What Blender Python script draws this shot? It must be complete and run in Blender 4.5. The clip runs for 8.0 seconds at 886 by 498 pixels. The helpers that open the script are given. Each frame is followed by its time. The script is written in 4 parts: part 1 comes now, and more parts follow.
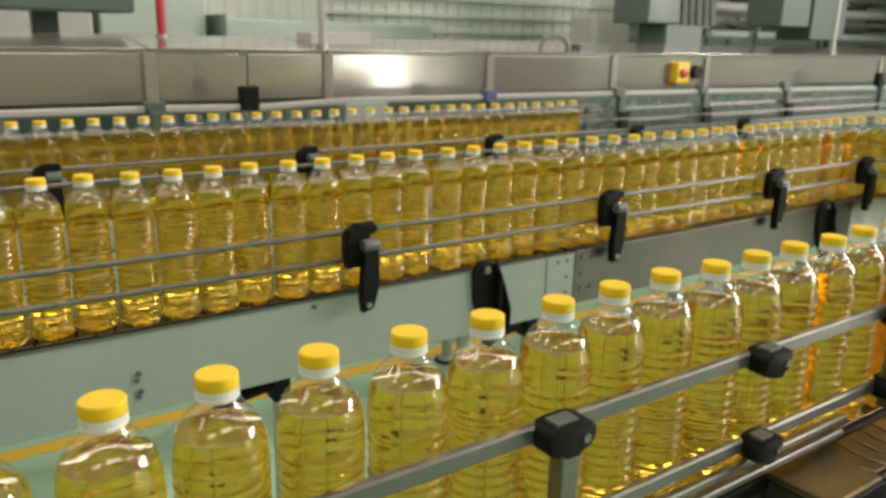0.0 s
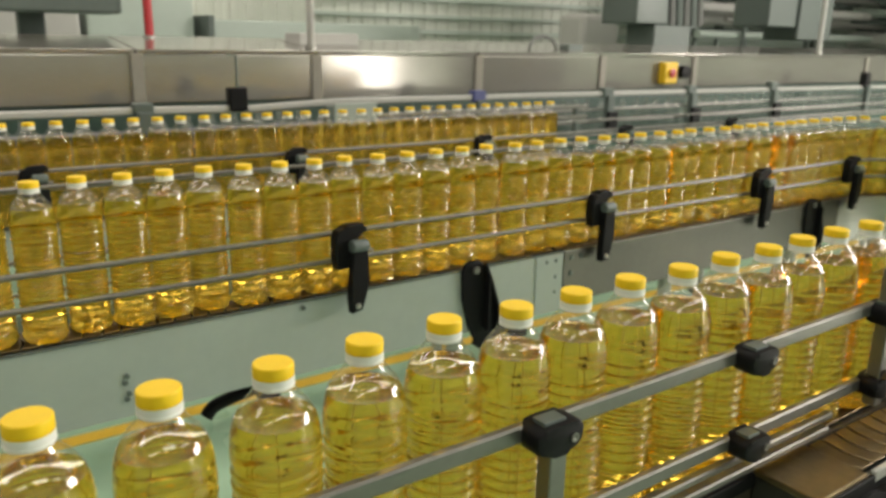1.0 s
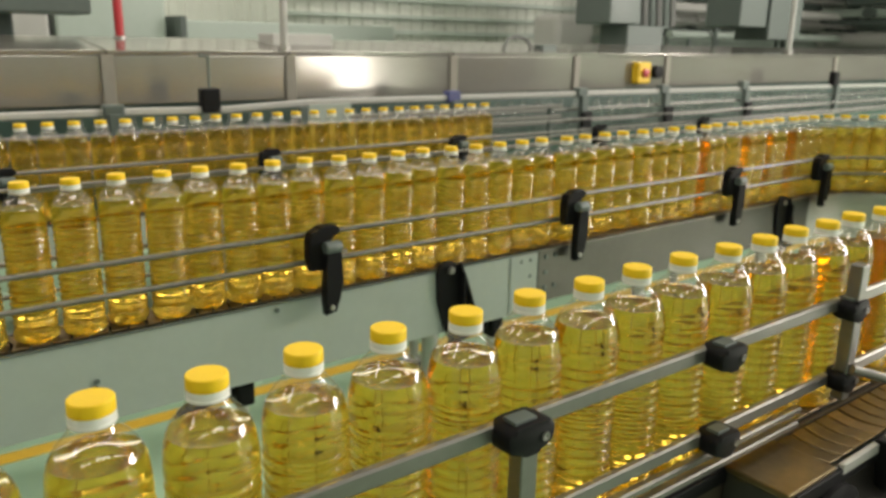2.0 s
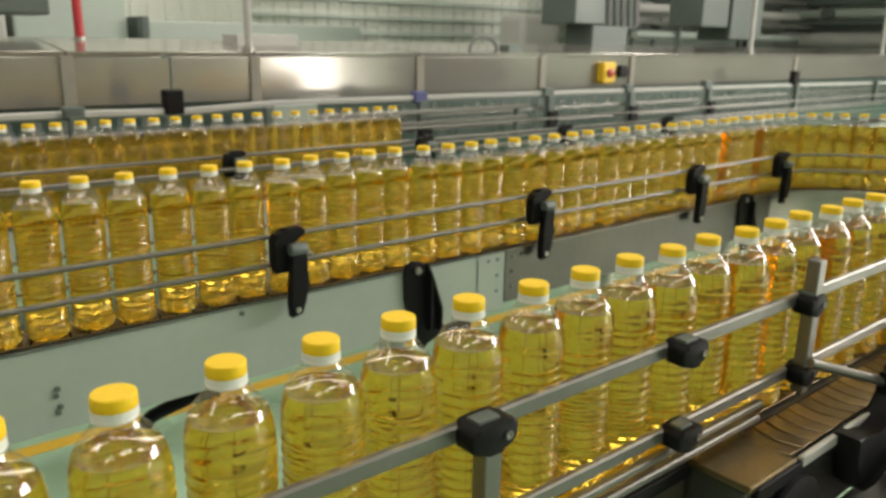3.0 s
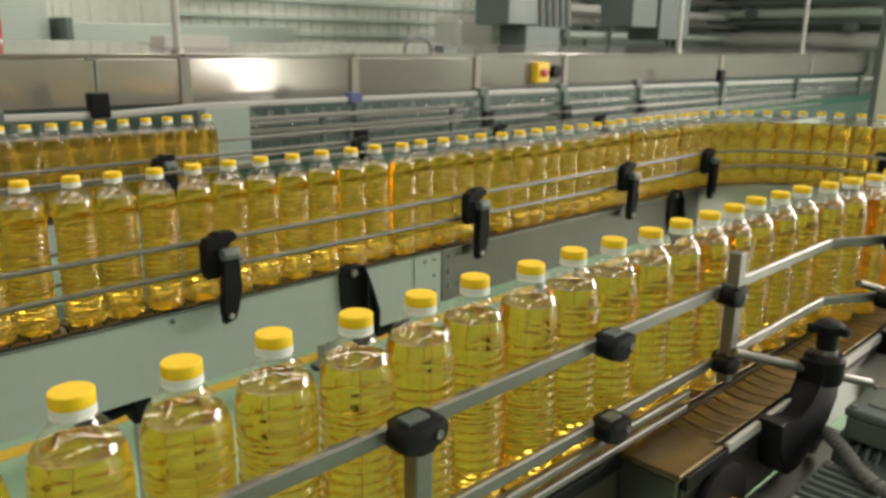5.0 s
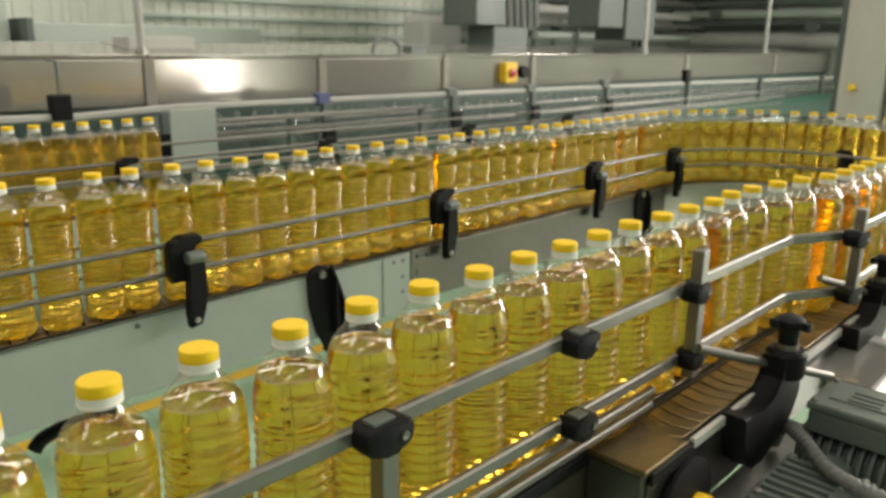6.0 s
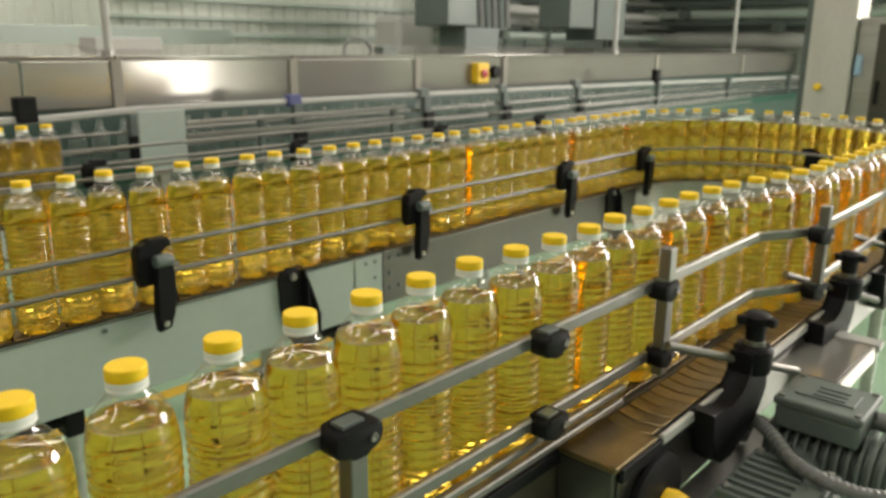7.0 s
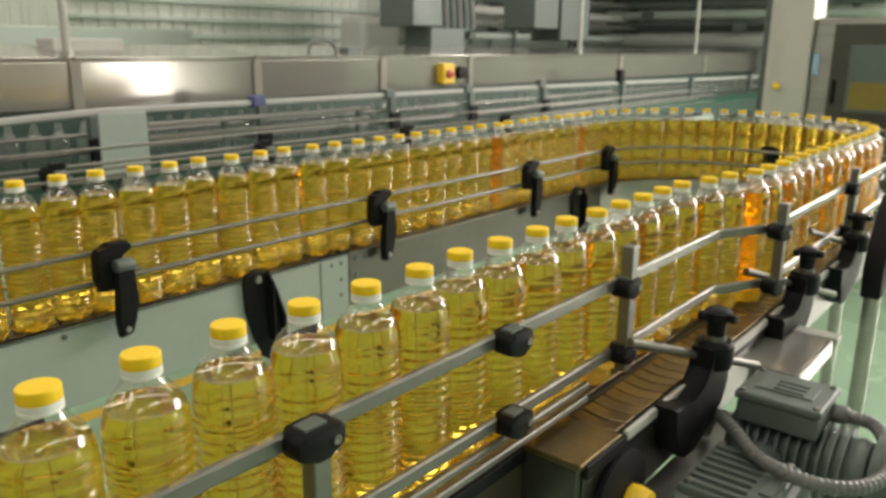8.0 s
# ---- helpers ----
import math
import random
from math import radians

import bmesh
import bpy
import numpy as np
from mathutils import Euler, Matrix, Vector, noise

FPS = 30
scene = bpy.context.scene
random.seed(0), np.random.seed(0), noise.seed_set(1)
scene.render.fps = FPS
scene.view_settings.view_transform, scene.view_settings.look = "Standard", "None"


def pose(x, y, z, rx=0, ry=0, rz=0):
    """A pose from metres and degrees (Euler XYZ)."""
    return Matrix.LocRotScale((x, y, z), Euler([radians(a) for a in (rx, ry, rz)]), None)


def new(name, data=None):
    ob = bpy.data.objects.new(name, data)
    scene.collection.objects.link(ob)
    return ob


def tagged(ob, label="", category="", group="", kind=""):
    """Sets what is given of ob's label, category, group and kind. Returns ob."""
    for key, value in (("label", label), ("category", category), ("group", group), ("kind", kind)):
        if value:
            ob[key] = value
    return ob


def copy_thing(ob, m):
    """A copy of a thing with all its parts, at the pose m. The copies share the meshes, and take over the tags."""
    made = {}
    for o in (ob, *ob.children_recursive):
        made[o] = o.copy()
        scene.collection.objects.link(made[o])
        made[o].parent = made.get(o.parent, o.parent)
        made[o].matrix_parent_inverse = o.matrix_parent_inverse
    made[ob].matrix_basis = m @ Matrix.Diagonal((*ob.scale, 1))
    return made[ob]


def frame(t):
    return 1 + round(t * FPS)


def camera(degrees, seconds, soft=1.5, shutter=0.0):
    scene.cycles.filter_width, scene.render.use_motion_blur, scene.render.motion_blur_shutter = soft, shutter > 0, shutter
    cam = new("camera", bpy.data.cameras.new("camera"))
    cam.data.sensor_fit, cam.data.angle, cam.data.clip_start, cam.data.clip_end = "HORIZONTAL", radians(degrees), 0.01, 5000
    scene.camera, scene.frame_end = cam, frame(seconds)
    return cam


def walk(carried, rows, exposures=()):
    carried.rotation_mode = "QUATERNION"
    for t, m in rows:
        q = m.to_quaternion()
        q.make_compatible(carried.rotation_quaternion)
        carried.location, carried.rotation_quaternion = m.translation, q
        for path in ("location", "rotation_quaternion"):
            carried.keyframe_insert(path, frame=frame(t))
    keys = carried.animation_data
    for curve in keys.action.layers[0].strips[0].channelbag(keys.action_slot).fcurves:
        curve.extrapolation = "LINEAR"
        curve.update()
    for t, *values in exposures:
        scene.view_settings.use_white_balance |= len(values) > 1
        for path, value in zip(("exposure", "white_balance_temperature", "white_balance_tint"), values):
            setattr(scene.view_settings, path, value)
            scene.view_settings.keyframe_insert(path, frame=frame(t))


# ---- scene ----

# ---------------------------------------------------------------- camera
cam = camera(59.68, 8.0, soft=2.8)
PATH = [
    (0.0, pose(-0.0000, 0.0000, 1.496, 74.776, -1.135, -34.575)),
    (0.5, pose(0.0005, -0.0009, 1.496, 74.806, -1.092, -34.804)),
    (1.0, pose(0.0024, -0.0029, 1.496, 74.835, -1.048, -35.332)),
    (1.5, pose(0.0059, -0.0051, 1.496, 74.865, -1.004, -36.067)),
    (3.0, pose(0.0182, -0.0119, 1.496, 74.954, -0.874, -39.395)),
    (3.5, pose(0.0210, -0.0142, 1.496, 74.983, -0.830, -40.461)),
    (4.0, pose(0.0241, -0.0165, 1.496, 75.013, -0.787, -41.576)),
    (4.5, pose(0.0285, -0.0201, 1.496, 75.042, -0.743, -42.780)),
    (5.0, pose(0.0310, -0.0229, 1.496, 75.072, -0.699, -43.909)),
    (6.5, pose(0.0404, -0.0316, 1.496, 75.161, -0.569, -47.120)),
    (7.0, pose(0.0433, -0.0345, 1.496, 75.190, -0.525, -48.072)),
    (7.5, pose(0.0467, -0.0374, 1.496, 75.220, -0.481, -49.230)),
    (8.0, pose(0.0487, -0.0410, 1.496, 75.250, -0.438, -50.474)),
]
walk(cam, PATH)
cam.data.dof.use_dof = True
cam.data.dof.focus_distance = 0.95
cam.data.dof.aperture_fstop = 7.0

# ---------------------------------------------------------------- world and lamps
scene.view_settings.exposure = 0.23
world = bpy.data.worlds.new("world")
scene.world = world
world.use_nodes = True
world.node_tree.nodes["Background"].inputs[0].default_value = (0.8, 0.9, 1.0, 1)
world.node_tree.nodes["Background"].inputs[1].default_value = 0.05

ZT = 0.885          # height of the conveyor tops
YM, YF, YL = 1.689, 0.612, 0.551   # bottle lanes: middle, near, near lane before the shift
YB = 2.82           # far lane
CX, CY, CR = 3.2, 1.12, 0.569      # the turn


def area(x, y, z, sx, sy, watts, rx=0, rz=0, colour=(1.0, 0.875, 0.735)):
    data = bpy.data.lights.new("lamp", "AREA")
    data.shape, data.size, data.size_y, data.energy, data.color = "RECTANGLE", sx, sy, watts, colour
    ob = new("hall_light", data)
    ob.matrix_world = pose(x, y, z, rx, 0, rz)
    return ob


LAMPS = [(x, y) for y in (-2.6, 0.6, 3.4, 6.0) for x in (-3.0, 0.6, 4.2, 7.8) if not (x > 7 and y > 3)]
for lx, ly in LAMPS:
    area(lx, ly, 4.48, 2.4, 0.55, 17 if ly < 1 else 25 if ly < 5 or lx > 3 else 40)
# daylight through the open gate in the south wall
area(7.77, -5.74, 1.27, 1.43, 2.4, 120, 90, 0, (1.0, 0.915, 0.83))
# and through the high window in the east wall
for wy in (-4.35, -1.75):
    area(12.94, wy, 3.7, 2.4, 2.2, 560, 90, 90, (1.0, 0.915, 0.83))

# ---------------------------------------------------------------- materials


def nodes_of(name):
    m = bpy.data.materials.new(name)
    m.use_nodes = True
    nt = m.node_tree
    return m, nt, nt.nodes["Principled BSDF"]


def surface(name, colour, rough=0.5, metal=0.0, vary=0.15, scale=30.0, bump=0.1, big=3.0, dirt=None, dirt_amount=0.4, stretch=(1, 1, 1), random_tone=0.0):
    """Colour with fine grain, broad patches, optional dirt, and fine relief."""
    m, nt, b = nodes_of(name)
    N, L = nt.nodes.new, nt.links.new
    tc = N("ShaderNodeTexCoord")
    mp = N("ShaderNodeMapping")
    mp.inputs["Scale"].default_value = stretch
    L(tc.outputs["Object"], mp.inputs[0])
    fine, broad = N("ShaderNodeTexNoise"), N("ShaderNodeTexNoise")
    fine.inputs["Scale"].default_value, broad.inputs["Scale"].default_value = scale, big
    fine.inputs["Detail"].default_value, broad.inputs["Detail"].default_value = 6, 4
    for n in (fine, broad):
        L(mp.outputs[0], n.inputs["Vector"])
    mix = N("ShaderNodeMix")
    mix.data_type = "RGBA"
    mix.inputs["A"].default_value = (*[c * (1 - vary) for c in colour], 1)
    mix.inputs["B"].default_value = (*[min(1, c * (1 + vary)) for c in colour], 1)
    av = N("ShaderNodeMath")
    av.operation = "MULTIPLY_ADD"
    L(fine.outputs[0], av.inputs[0])
    av.inputs[1].default_value = 0.6
    L(broad.outputs[0], av.inputs[2])
    av2 = N("ShaderNodeMapRange")
    av2.inputs[1].default_value, av2.inputs[2].default_value = 0.5, 1.1
    L(av.outputs[0], av2.inputs[0])
    L(av2.outputs[0], mix.inputs["Factor"])
    out = mix.outputs["Result"]
    if random_tone:
        oi = N("ShaderNodeObjectInfo")
        hs = N("ShaderNodeHueSaturation")
        mr = N("ShaderNodeMapRange")
        mr.inputs[3].default_value, mr.inputs[4].default_value = 1 - random_tone, 1 + random_tone
        L(oi.outputs["Random"], mr.inputs[0])
        L(mr.outputs[0], hs.inputs["Value"])
        L(out, hs.inputs["Color"])
        out = hs.outputs[0]
    if dirt:
        dn = N("ShaderNodeTexNoise")
        dn.inputs["Scale"].default_value, dn.inputs["Detail"].default_value = big * 2.3, 8
        L(mp.outputs[0], dn.inputs["Vector"])
        dr = N("ShaderNodeMapRange")
        dr.inputs[1].default_value, dr.inputs[2].default_value = 0.52, 0.75
        dr.inputs[4].default_value = dirt_amount
        L(dn.outputs[0], dr.inputs[0])
        dm = N("ShaderNodeMix")
        dm.data_type = "RGBA"
        dm.inputs["B"].default_value = (*dirt, 1)
        L(dr.outputs[0], dm.inputs["Factor"])
        L(out, dm.inputs["A"])
        out = dm.outputs["Result"]
    L(out, b.inputs["Base Color"])
    rr = N("ShaderNodeMapRange")
    rr.inputs[3].default_value, rr.inputs[4].default_value = max(0.02, rough * 0.75), min(1, rough * 1.3)
    L(broad.outputs[0], rr.inputs[0])
    L(rr.outputs[0], b.inputs["Roughness"])
    b.inputs["Metallic"].default_value = metal
    if bump:
        bp = N("ShaderNodeBump")
        bp.inputs["Strength"].default_value, bp.inputs["Distance"].default_value = bump, 0.002
        L(fine.outputs[0], bp.inputs["Height"])
        L(bp.outputs[0], b.inputs["Normal"])
    return m


def liquid(name, colour, glow=0.08, relief=0.34, size=(9, 9, 70), inner=(1.0, 0.50, 0.02)):
    """Tinted refraction with a scattering inner colour in place of gathered light, under a white Fresnel gloss; wavy
    skin.
    """
    m = bpy.data.materials.new(name)
    m.use_nodes = True
    nt = m.node_tree
    nt.nodes.remove(nt.nodes["Principled BSDF"])
    N, L = nt.nodes.new, nt.links.new
    n, tc, mp, bp = N("ShaderNodeTexNoise"), N("ShaderNodeTexCoord"), N("ShaderNodeMapping"), N("ShaderNodeBump")
    n.inputs["Scale"].default_value, n.inputs["Detail"].default_value = 1.0, 3.0
    mp.inputs["Scale"].default_value = size
    bp.inputs["Strength"].default_value, bp.inputs["Distance"].default_value = relief, 0.004
    L(tc.outputs["Object"], mp.inputs[0])
    L(mp.outputs[0], n.inputs["Vector"])
    L(n.outputs[0], bp.inputs["Height"])
    g, tr, x = N("ShaderNodeBsdfRefraction"), N("ShaderNodeBsdfTranslucent"), N("ShaderNodeMixShader")
    g.inputs["Color"].default_value, g.inputs["Roughness"].default_value, g.inputs["IOR"].default_value = (*colour, 1), 0.0, 1.45
    tr.inputs[0].default_value = (*inner, 1)
    x.inputs[0].default_value = glow
    df, both = N("ShaderNodeBsdfDiffuse"), N("ShaderNodeMixShader")
    df.inputs["Color"].default_value = (*inner, 1)
    both.inputs[0].default_value = 0.4
    L(tr.outputs[0], both.inputs[1])
    L(df.outputs[0], both.inputs[2])
    L(g.outputs[0], x.inputs[1])
    L(both.outputs[0], x.inputs[2])
    fr, gl, mx = N("ShaderNodeFresnel"), N("ShaderNodeBsdfGlossy"), N("ShaderNodeMixShader")
    fr.inputs["IOR"].default_value = 1.45
    gl.inputs["Color"].default_value, gl.inputs["Roughness"].default_value = (1, 1, 1, 1), 0.04
    for k in (g, fr, gl):
        L(bp.outputs[0], k.inputs["Normal"])
    L(fr.outputs[0], mx.inputs[0])
    L(x.outputs[0], mx.inputs[1])
    L(gl.outputs[0], mx.inputs[2])
    L(mx.outputs[0], nt.nodes["Material Output"].inputs[0])
    return m


def coat(nt, under, least, most):
    """White gloss of the bottle's skin, stronger at a grazing angle."""
    lw, pw, ml, mx, gl = (nt.nodes.new(k) for k in ("ShaderNodeLayerWeight", "ShaderNodeMath", "ShaderNodeMath", "ShaderNodeMixShader", "ShaderNodeBsdfGlossy"))
    lw.inputs[0].default_value = 0.5
    pw.operation, pw.inputs[1].default_value = "POWER", 4.0
    ml.operation, ml.inputs[1].default_value, ml.inputs[2].default_value = "MULTIPLY_ADD", most, least
    gl.inputs["Color"].default_value, gl.inputs["Roughness"].default_value = (1, 1, 1, 1), 0.03
    nt.links.new(lw.outputs["Facing"], pw.inputs[0])
    nt.links.new(pw.outputs[0], ml.inputs[0])
    nt.links.new(ml.outputs[0], mx.inputs[0])
    nt.links.new(under.outputs[0], mx.inputs[1])
    nt.links.new(gl.outputs[0], mx.inputs[2])
    nt.links.new(mx.outputs[0], nt.nodes["Material Output"].inputs[0])


def film_plastic(name, tint, gloss=1.0, haze=0.0):
    """Thin clear plastic: see-through, with a Fresnel gloss."""
    m = bpy.data.materials.new(name)
    m.use_nodes = True
    nt = m.node_tree
    nt.nodes.remove(nt.nodes["Principled BSDF"])
    t, h, d = (nt.nodes.new(k) for k in ("ShaderNodeBsdfTransparent", "ShaderNodeMixShader", "ShaderNodeBsdfTranslucent"))
    t.inputs[0].default_value = (*tint, 1)
    h.inputs[0].default_value, d.inputs[0].default_value = haze, (0.9, 0.9, 0.86, 1)
    nt.links.new(t.outputs[0], h.inputs[1])
    nt.links.new(d.outputs[0], h.inputs[2])
    coat(nt, h, 0.05 * gloss, 0.4 * gloss)
    return m


M_OIL = liquid("sunflower_oil", (1.0, 0.843, 0.30))
# gold in the base colour stands in for light gathered at the foot
M_BASE = liquid("base_plastic_gold_light", (1.0, 0.90, 0.36), 0.20, 0.15, (60, 60, 90), (1.0, 0.66, 0.03))
M_PET = film_plastic("clear_plastic", (0.97, 0.98, 0.965), 1.2, 0.05)
M_EMPTY = film_plastic("empty_clear_plastic", (0.80, 0.87, 0.85), 1.2, 0.20)
M_CAP = surface("yellow_cap_plastic", (0.83, 0.55, 0.0), 0.55, 0, 0.06, 60, 0.05)
M_RING = surface("white_cap_plastic", (0.78, 0.78, 0.74), 0.4, 0, 0.05, 60, 0.03)
M_STEEL = surface("brushed_steel", (0.45, 0.44, 0.42), 0.36, 0.9, 0.12, 60, 0.06, 2.5, (0.20, 0.18, 0.14), 0.25, (1, 1, 9))
M_RAIL = surface("rail_steel", (0.21, 0.205, 0.19), 0.36, 0.75, 0.1, 80, 0.05, 6)
M_CHAIN = surface("oiled_steel_chain", (0.19, 0.14, 0.07), 0.36, 0.8, 0.25, 70, 0.12, 9, (0.10, 0.07, 0.03), 0.5, (1, 1, 1), 0.18)
M_OILY = surface("oily_brown_steel", (0.06, 0.05, 0.035), 0.4, 0.2, 0.2, 50, 0.1, 5)
M_SEAM = surface("grey_brown_strip", (0.26, 0.245, 0.21), 0.6, 0.1, 0.1, 30, 0.05, 3)
M_PAINT = surface("pale_green_paint", (0.345, 0.40, 0.37), 0.42, 0, 0.06, 40, 0.06, 2.2, (0.30, 0.34, 0.30), 0.35)
M_PLATE = surface("grey_steel_plate", (0.105, 0.10, 0.088), 0.30, 0.8, 0.1, 50, 0.06, 2.0, (0.15, 0.14, 0.12), 0.3)
M_BLACK = surface("black_nylon", (0.006, 0.006, 0.007), 0.55, 0, 0.2, 90, 0.15, 8)
M_FLOOR = surface("mint_green_epoxy", (0.36, 0.535, 0.375), 0.26, 0, 0.05, 14, 0.04, 1.2, (0.29, 0.45, 0.35), 0.35)
M_BLACK.node_tree.nodes["Principled BSDF"].inputs["Specular IOR Level"].default_value = 0.18
M_TEAL = surface("dark_teal_machine_paint", (0.045, 0.085, 0.07), 0.45, 0, 0.15, 20, 0.05, 2.0, (0.10, 0.12, 0.10), 0.4)
M_BELT = surface("matt_dark_belt", (0.03, 0.036, 0.03), 0.85, 0, 0.2, 60, 0.1, 5)
M_SATIN = surface("satin_light_steel", (0.56, 0.54, 0.50), 0.36, 0.35, 0.08, 50, 0.04, 2.0, (0.32, 0.30, 0.26), 0.3, (1, 1, 0.3))
M_LINE = surface("yellow_floor_paint", (0.72, 0.47, 0.05), 0.4, 0, 0.1, 30, 0.05, 3)
M_WALL = surface("white_sheet_wall", (0.56, 0.59, 0.53), 0.5, 0, 0.06, 12, 0.03, 1.0, (0.48, 0.52, 0.45), 0.4)
# added dark for the unseen upper walls, so the bottles mirror less light
M_UPPER = surface("unseen_dark_upper", (0.12, 0.13, 0.12), 0.6, 0, 0.1, 12, 0.03, 1.0)
M_MINT = surface("mint_painted_metal", (0.40, 0.465, 0.42), 0.45, 0, 0.05, 20, 0.03, 2)
# unseen ceiling, kept dark to weaken its reflection in the oil
M_CEIL = surface("ceiling_sheet", (0.26, 0.27, 0.25), 0.6, 0, 0.06, 10, 0.02, 0.8)
M_MOTOR = surface("grey_green_enamel", (0.10, 0.125, 0.112), 0.45, 0, 0.1, 60, 0.15, 6, (0.06, 0.06, 0.05), 0.3)
M_DARK = surface("dark_grey_green_metal", (0.10, 0.125, 0.115), 0.5, 0.1, 0.1, 30, 0.05, 3)
M_GREEN = surface("dark_green_belt", (0.012, 0.07, 0.045), 0.4, 0, 0.2, 60, 0.1, 5)
M_WHITE = surface("white_plastic", (0.44, 0.44, 0.42), 0.4, 0, 0.05, 40, 0.03, 4)
M_RED = surface("red_paint", (0.45, 0.03, 0.04), 0.4, 0, 0.1, 40, 0.03, 4)
M_BLUE = surface("blue_plastic", (0.07, 0.08, 0.22), 0.45, 0, 0.1, 40, 0.03, 4)
M_YELLOW = surface("yellow_switch_plastic", (0.85, 0.55, 0.02), 0.4, 0, 0.05, 40, 0.03, 4)
M_CABLE = surface("grey_corrugated_hose", (0.13, 0.135, 0.13), 0.45, 0, 0.1, 60, 0.05, 5)
M_BEIGE = surface("worn_steel_cover", (0.31, 0.30, 0.275), 0.14, 0.5, 0.08, 24, 0.03, 1.6, (0.29, 0.27, 0.23), 0.35, (1, 1, 4))
M_GLOW = bpy.data.materials.new("lamp_diffuser")
M_GLOW.use_nodes = True
M_GLOW.node_tree.nodes["Principled BSDF"].inputs["Emission Color"].default_value = (1, 0.97, 0.9, 1)
M_GLOW.node_tree.nodes["Principled BSDF"].inputs["Emission Strength"].default_value = 2.5

# ---------------------------------------------------------------- mesh helpers


def box(bm, x0, x1, y0, y1, z0, z1, bev=0.0, m=None):
    made = bmesh.ops.create_cube(bm, size=1.0)["verts"]
    bmesh.ops.scale(bm, vec=(x1 - x0, y1 - y0, z1 - z0), verts=made)
    bmesh.ops.translate(bm, vec=((x0 + x1) / 2, (y0 + y1) / 2, (z0 + z1) / 2), verts=made)
    if bev:
        edges = list({e for v in made for e in v.link_edges})
        r = bmesh.ops.bevel(bm, geom=edges, offset=bev, segments=2, profile=0.5, affect="EDGES")
        made = list({v for f in r["faces"] for v in f.verts} | {v for v in made if v.is_valid})
    if m is not None:
        bmesh.ops.transform(bm, matrix=m, verts=made)
    return bm


def lathe(bm, profile, seg=32, m=None, wave=None, closed=False):
    """Turn (radius, height) pairs round z; a radius of 0 closes to a point."""
    rings = []
    for r, z in profile:
        if r < 1e-6:
            rings.append([bm.verts.new((0, 0, z))])
        else:
            ring = []
            for i in range(seg):
                a = 2 * math.pi * i / seg
                k = r * (1 + (wave(a, z) if wave else 0))
                ring.append(bm.verts.new((k * math.cos(a), k * math.sin(a), z)))
            rings.append(ring)
    for p, q in zip(rings, rings[1:]):
        for i in range(seg):
            j = (i + 1) % seg
            if len(p) == 1 and len(q) == 1:
                break
            if len(p) == 1:
                bm.faces.new((p[0], q[j], q[i]))
            elif len(q) == 1:
                bm.faces.new((p[i], p[j], q[0]))
            else:
                bm.faces.new((p[i], p[j], q[j], q[i]))
    if m is not None:
        bmesh.ops.transform(bm, matrix=m, verts=[v for r in rings for v in r])
    return bm


def tube(bm, pts, r, seg=10, ripple=0.0):
    """A round bar along points, capped."""
    pts = [Vector(p) for p in pts]
    rings = []
    up = Vector((0, 0, 1))
    for i, p in enumerate(pts):
        d = (pts[min(i + 1, len(pts) - 1)] - pts[max(i - 1, 0)]).normalized()
        s = d.cross(up if abs(d.z) < 0.95 else Vector((1, 0, 0))).normalized()
        t = s.cross(d)
        k = r * (1 + (ripple if i % 2 else -ripple))
        rings.append([bm.verts.new(p + k * (math.cos(a) * s + math.sin(a) * t)) for a in (2 * math.pi * j / seg for j in range(seg))])
    for p, q in zip(rings, rings[1:]):
        for j in range(seg):
            bm.faces.new((p[j], p[(j + 1) % seg], q[(j + 1) % seg], q[j]))
    bm.faces.new(list(reversed(rings[0])))
    bm.faces.new(rings[-1])
    return bm


def ribbon(bm, pts, h, w):
    """A flat bar of height h and width w along level points."""
    pts = [Vector(p) for p in pts]
    rings = []
    for i, p in enumerate(pts):
        d = pts[min(i + 1, len(pts) - 1)] - pts[max(i - 1, 0)]
        s = Vector((-d.y, d.x, 0)).normalized() * w / 2
        z = Vector((0, 0, h / 2))
        e = min(h, w) * 0.2
        ez, es = Vector((0, 0, e)), s.normalized() * e
        rings.append([bm.verts.new(v) for v in (p + s - z + ez, p + s + z - ez, p + s - es + z, p - s + es + z, p - s + z - ez, p - s - z + ez, p - s + es - z, p + s - es - z)])
    n = 8
    for p, q in zip(rings, rings[1:]):
        for j in range(n):
            bm.faces.new((p[j], p[(j + 1) % n], q[(j + 1) % n], q[j]))
    bm.faces.new(list(reversed(rings[0])))
    bm.faces.new(rings[-1])
    return bm


def prism(bm, outline, y0, y1, m=None, bev=0.0):
    """An outline in x and z, pushed from y0 to y1."""
    a = [bm.verts.new((x, y0, z)) for x, z in outline]
    b = [bm.verts.new((x, y1, z)) for x, z in outline]
    n = len(a)
    faces = [bm.faces.new(a), bm.faces.new(list(reversed(b)))]
    for i in range(n):
        faces.append(bm.faces.new((a[(i + 1) % n], a[i], b[i], b[(i + 1) % n])))
    if bev:
        r = bmesh.ops.bevel(bm, geom=list({e for f in faces[:2] for e in f.edges}), offset=bev, segments=2, profile=0.5, affect="EDGES")
    if m is not None:
        bmesh.ops.transform(bm, matrix=m, verts=list(bm.verts))
    return bm


def mesh_of(name, bm, material, smooth=False):
    bmesh.ops.recalc_face_normals(bm, faces=bm.faces)
    data = bpy.data.meshes.new(name)
    bm.to_mesh(data)
    bm.free()
    data.materials.append(material)
    if smooth:
        data.shade_smooth()
        data.set_sharp_from_angle(angle=radians(38))
    return data


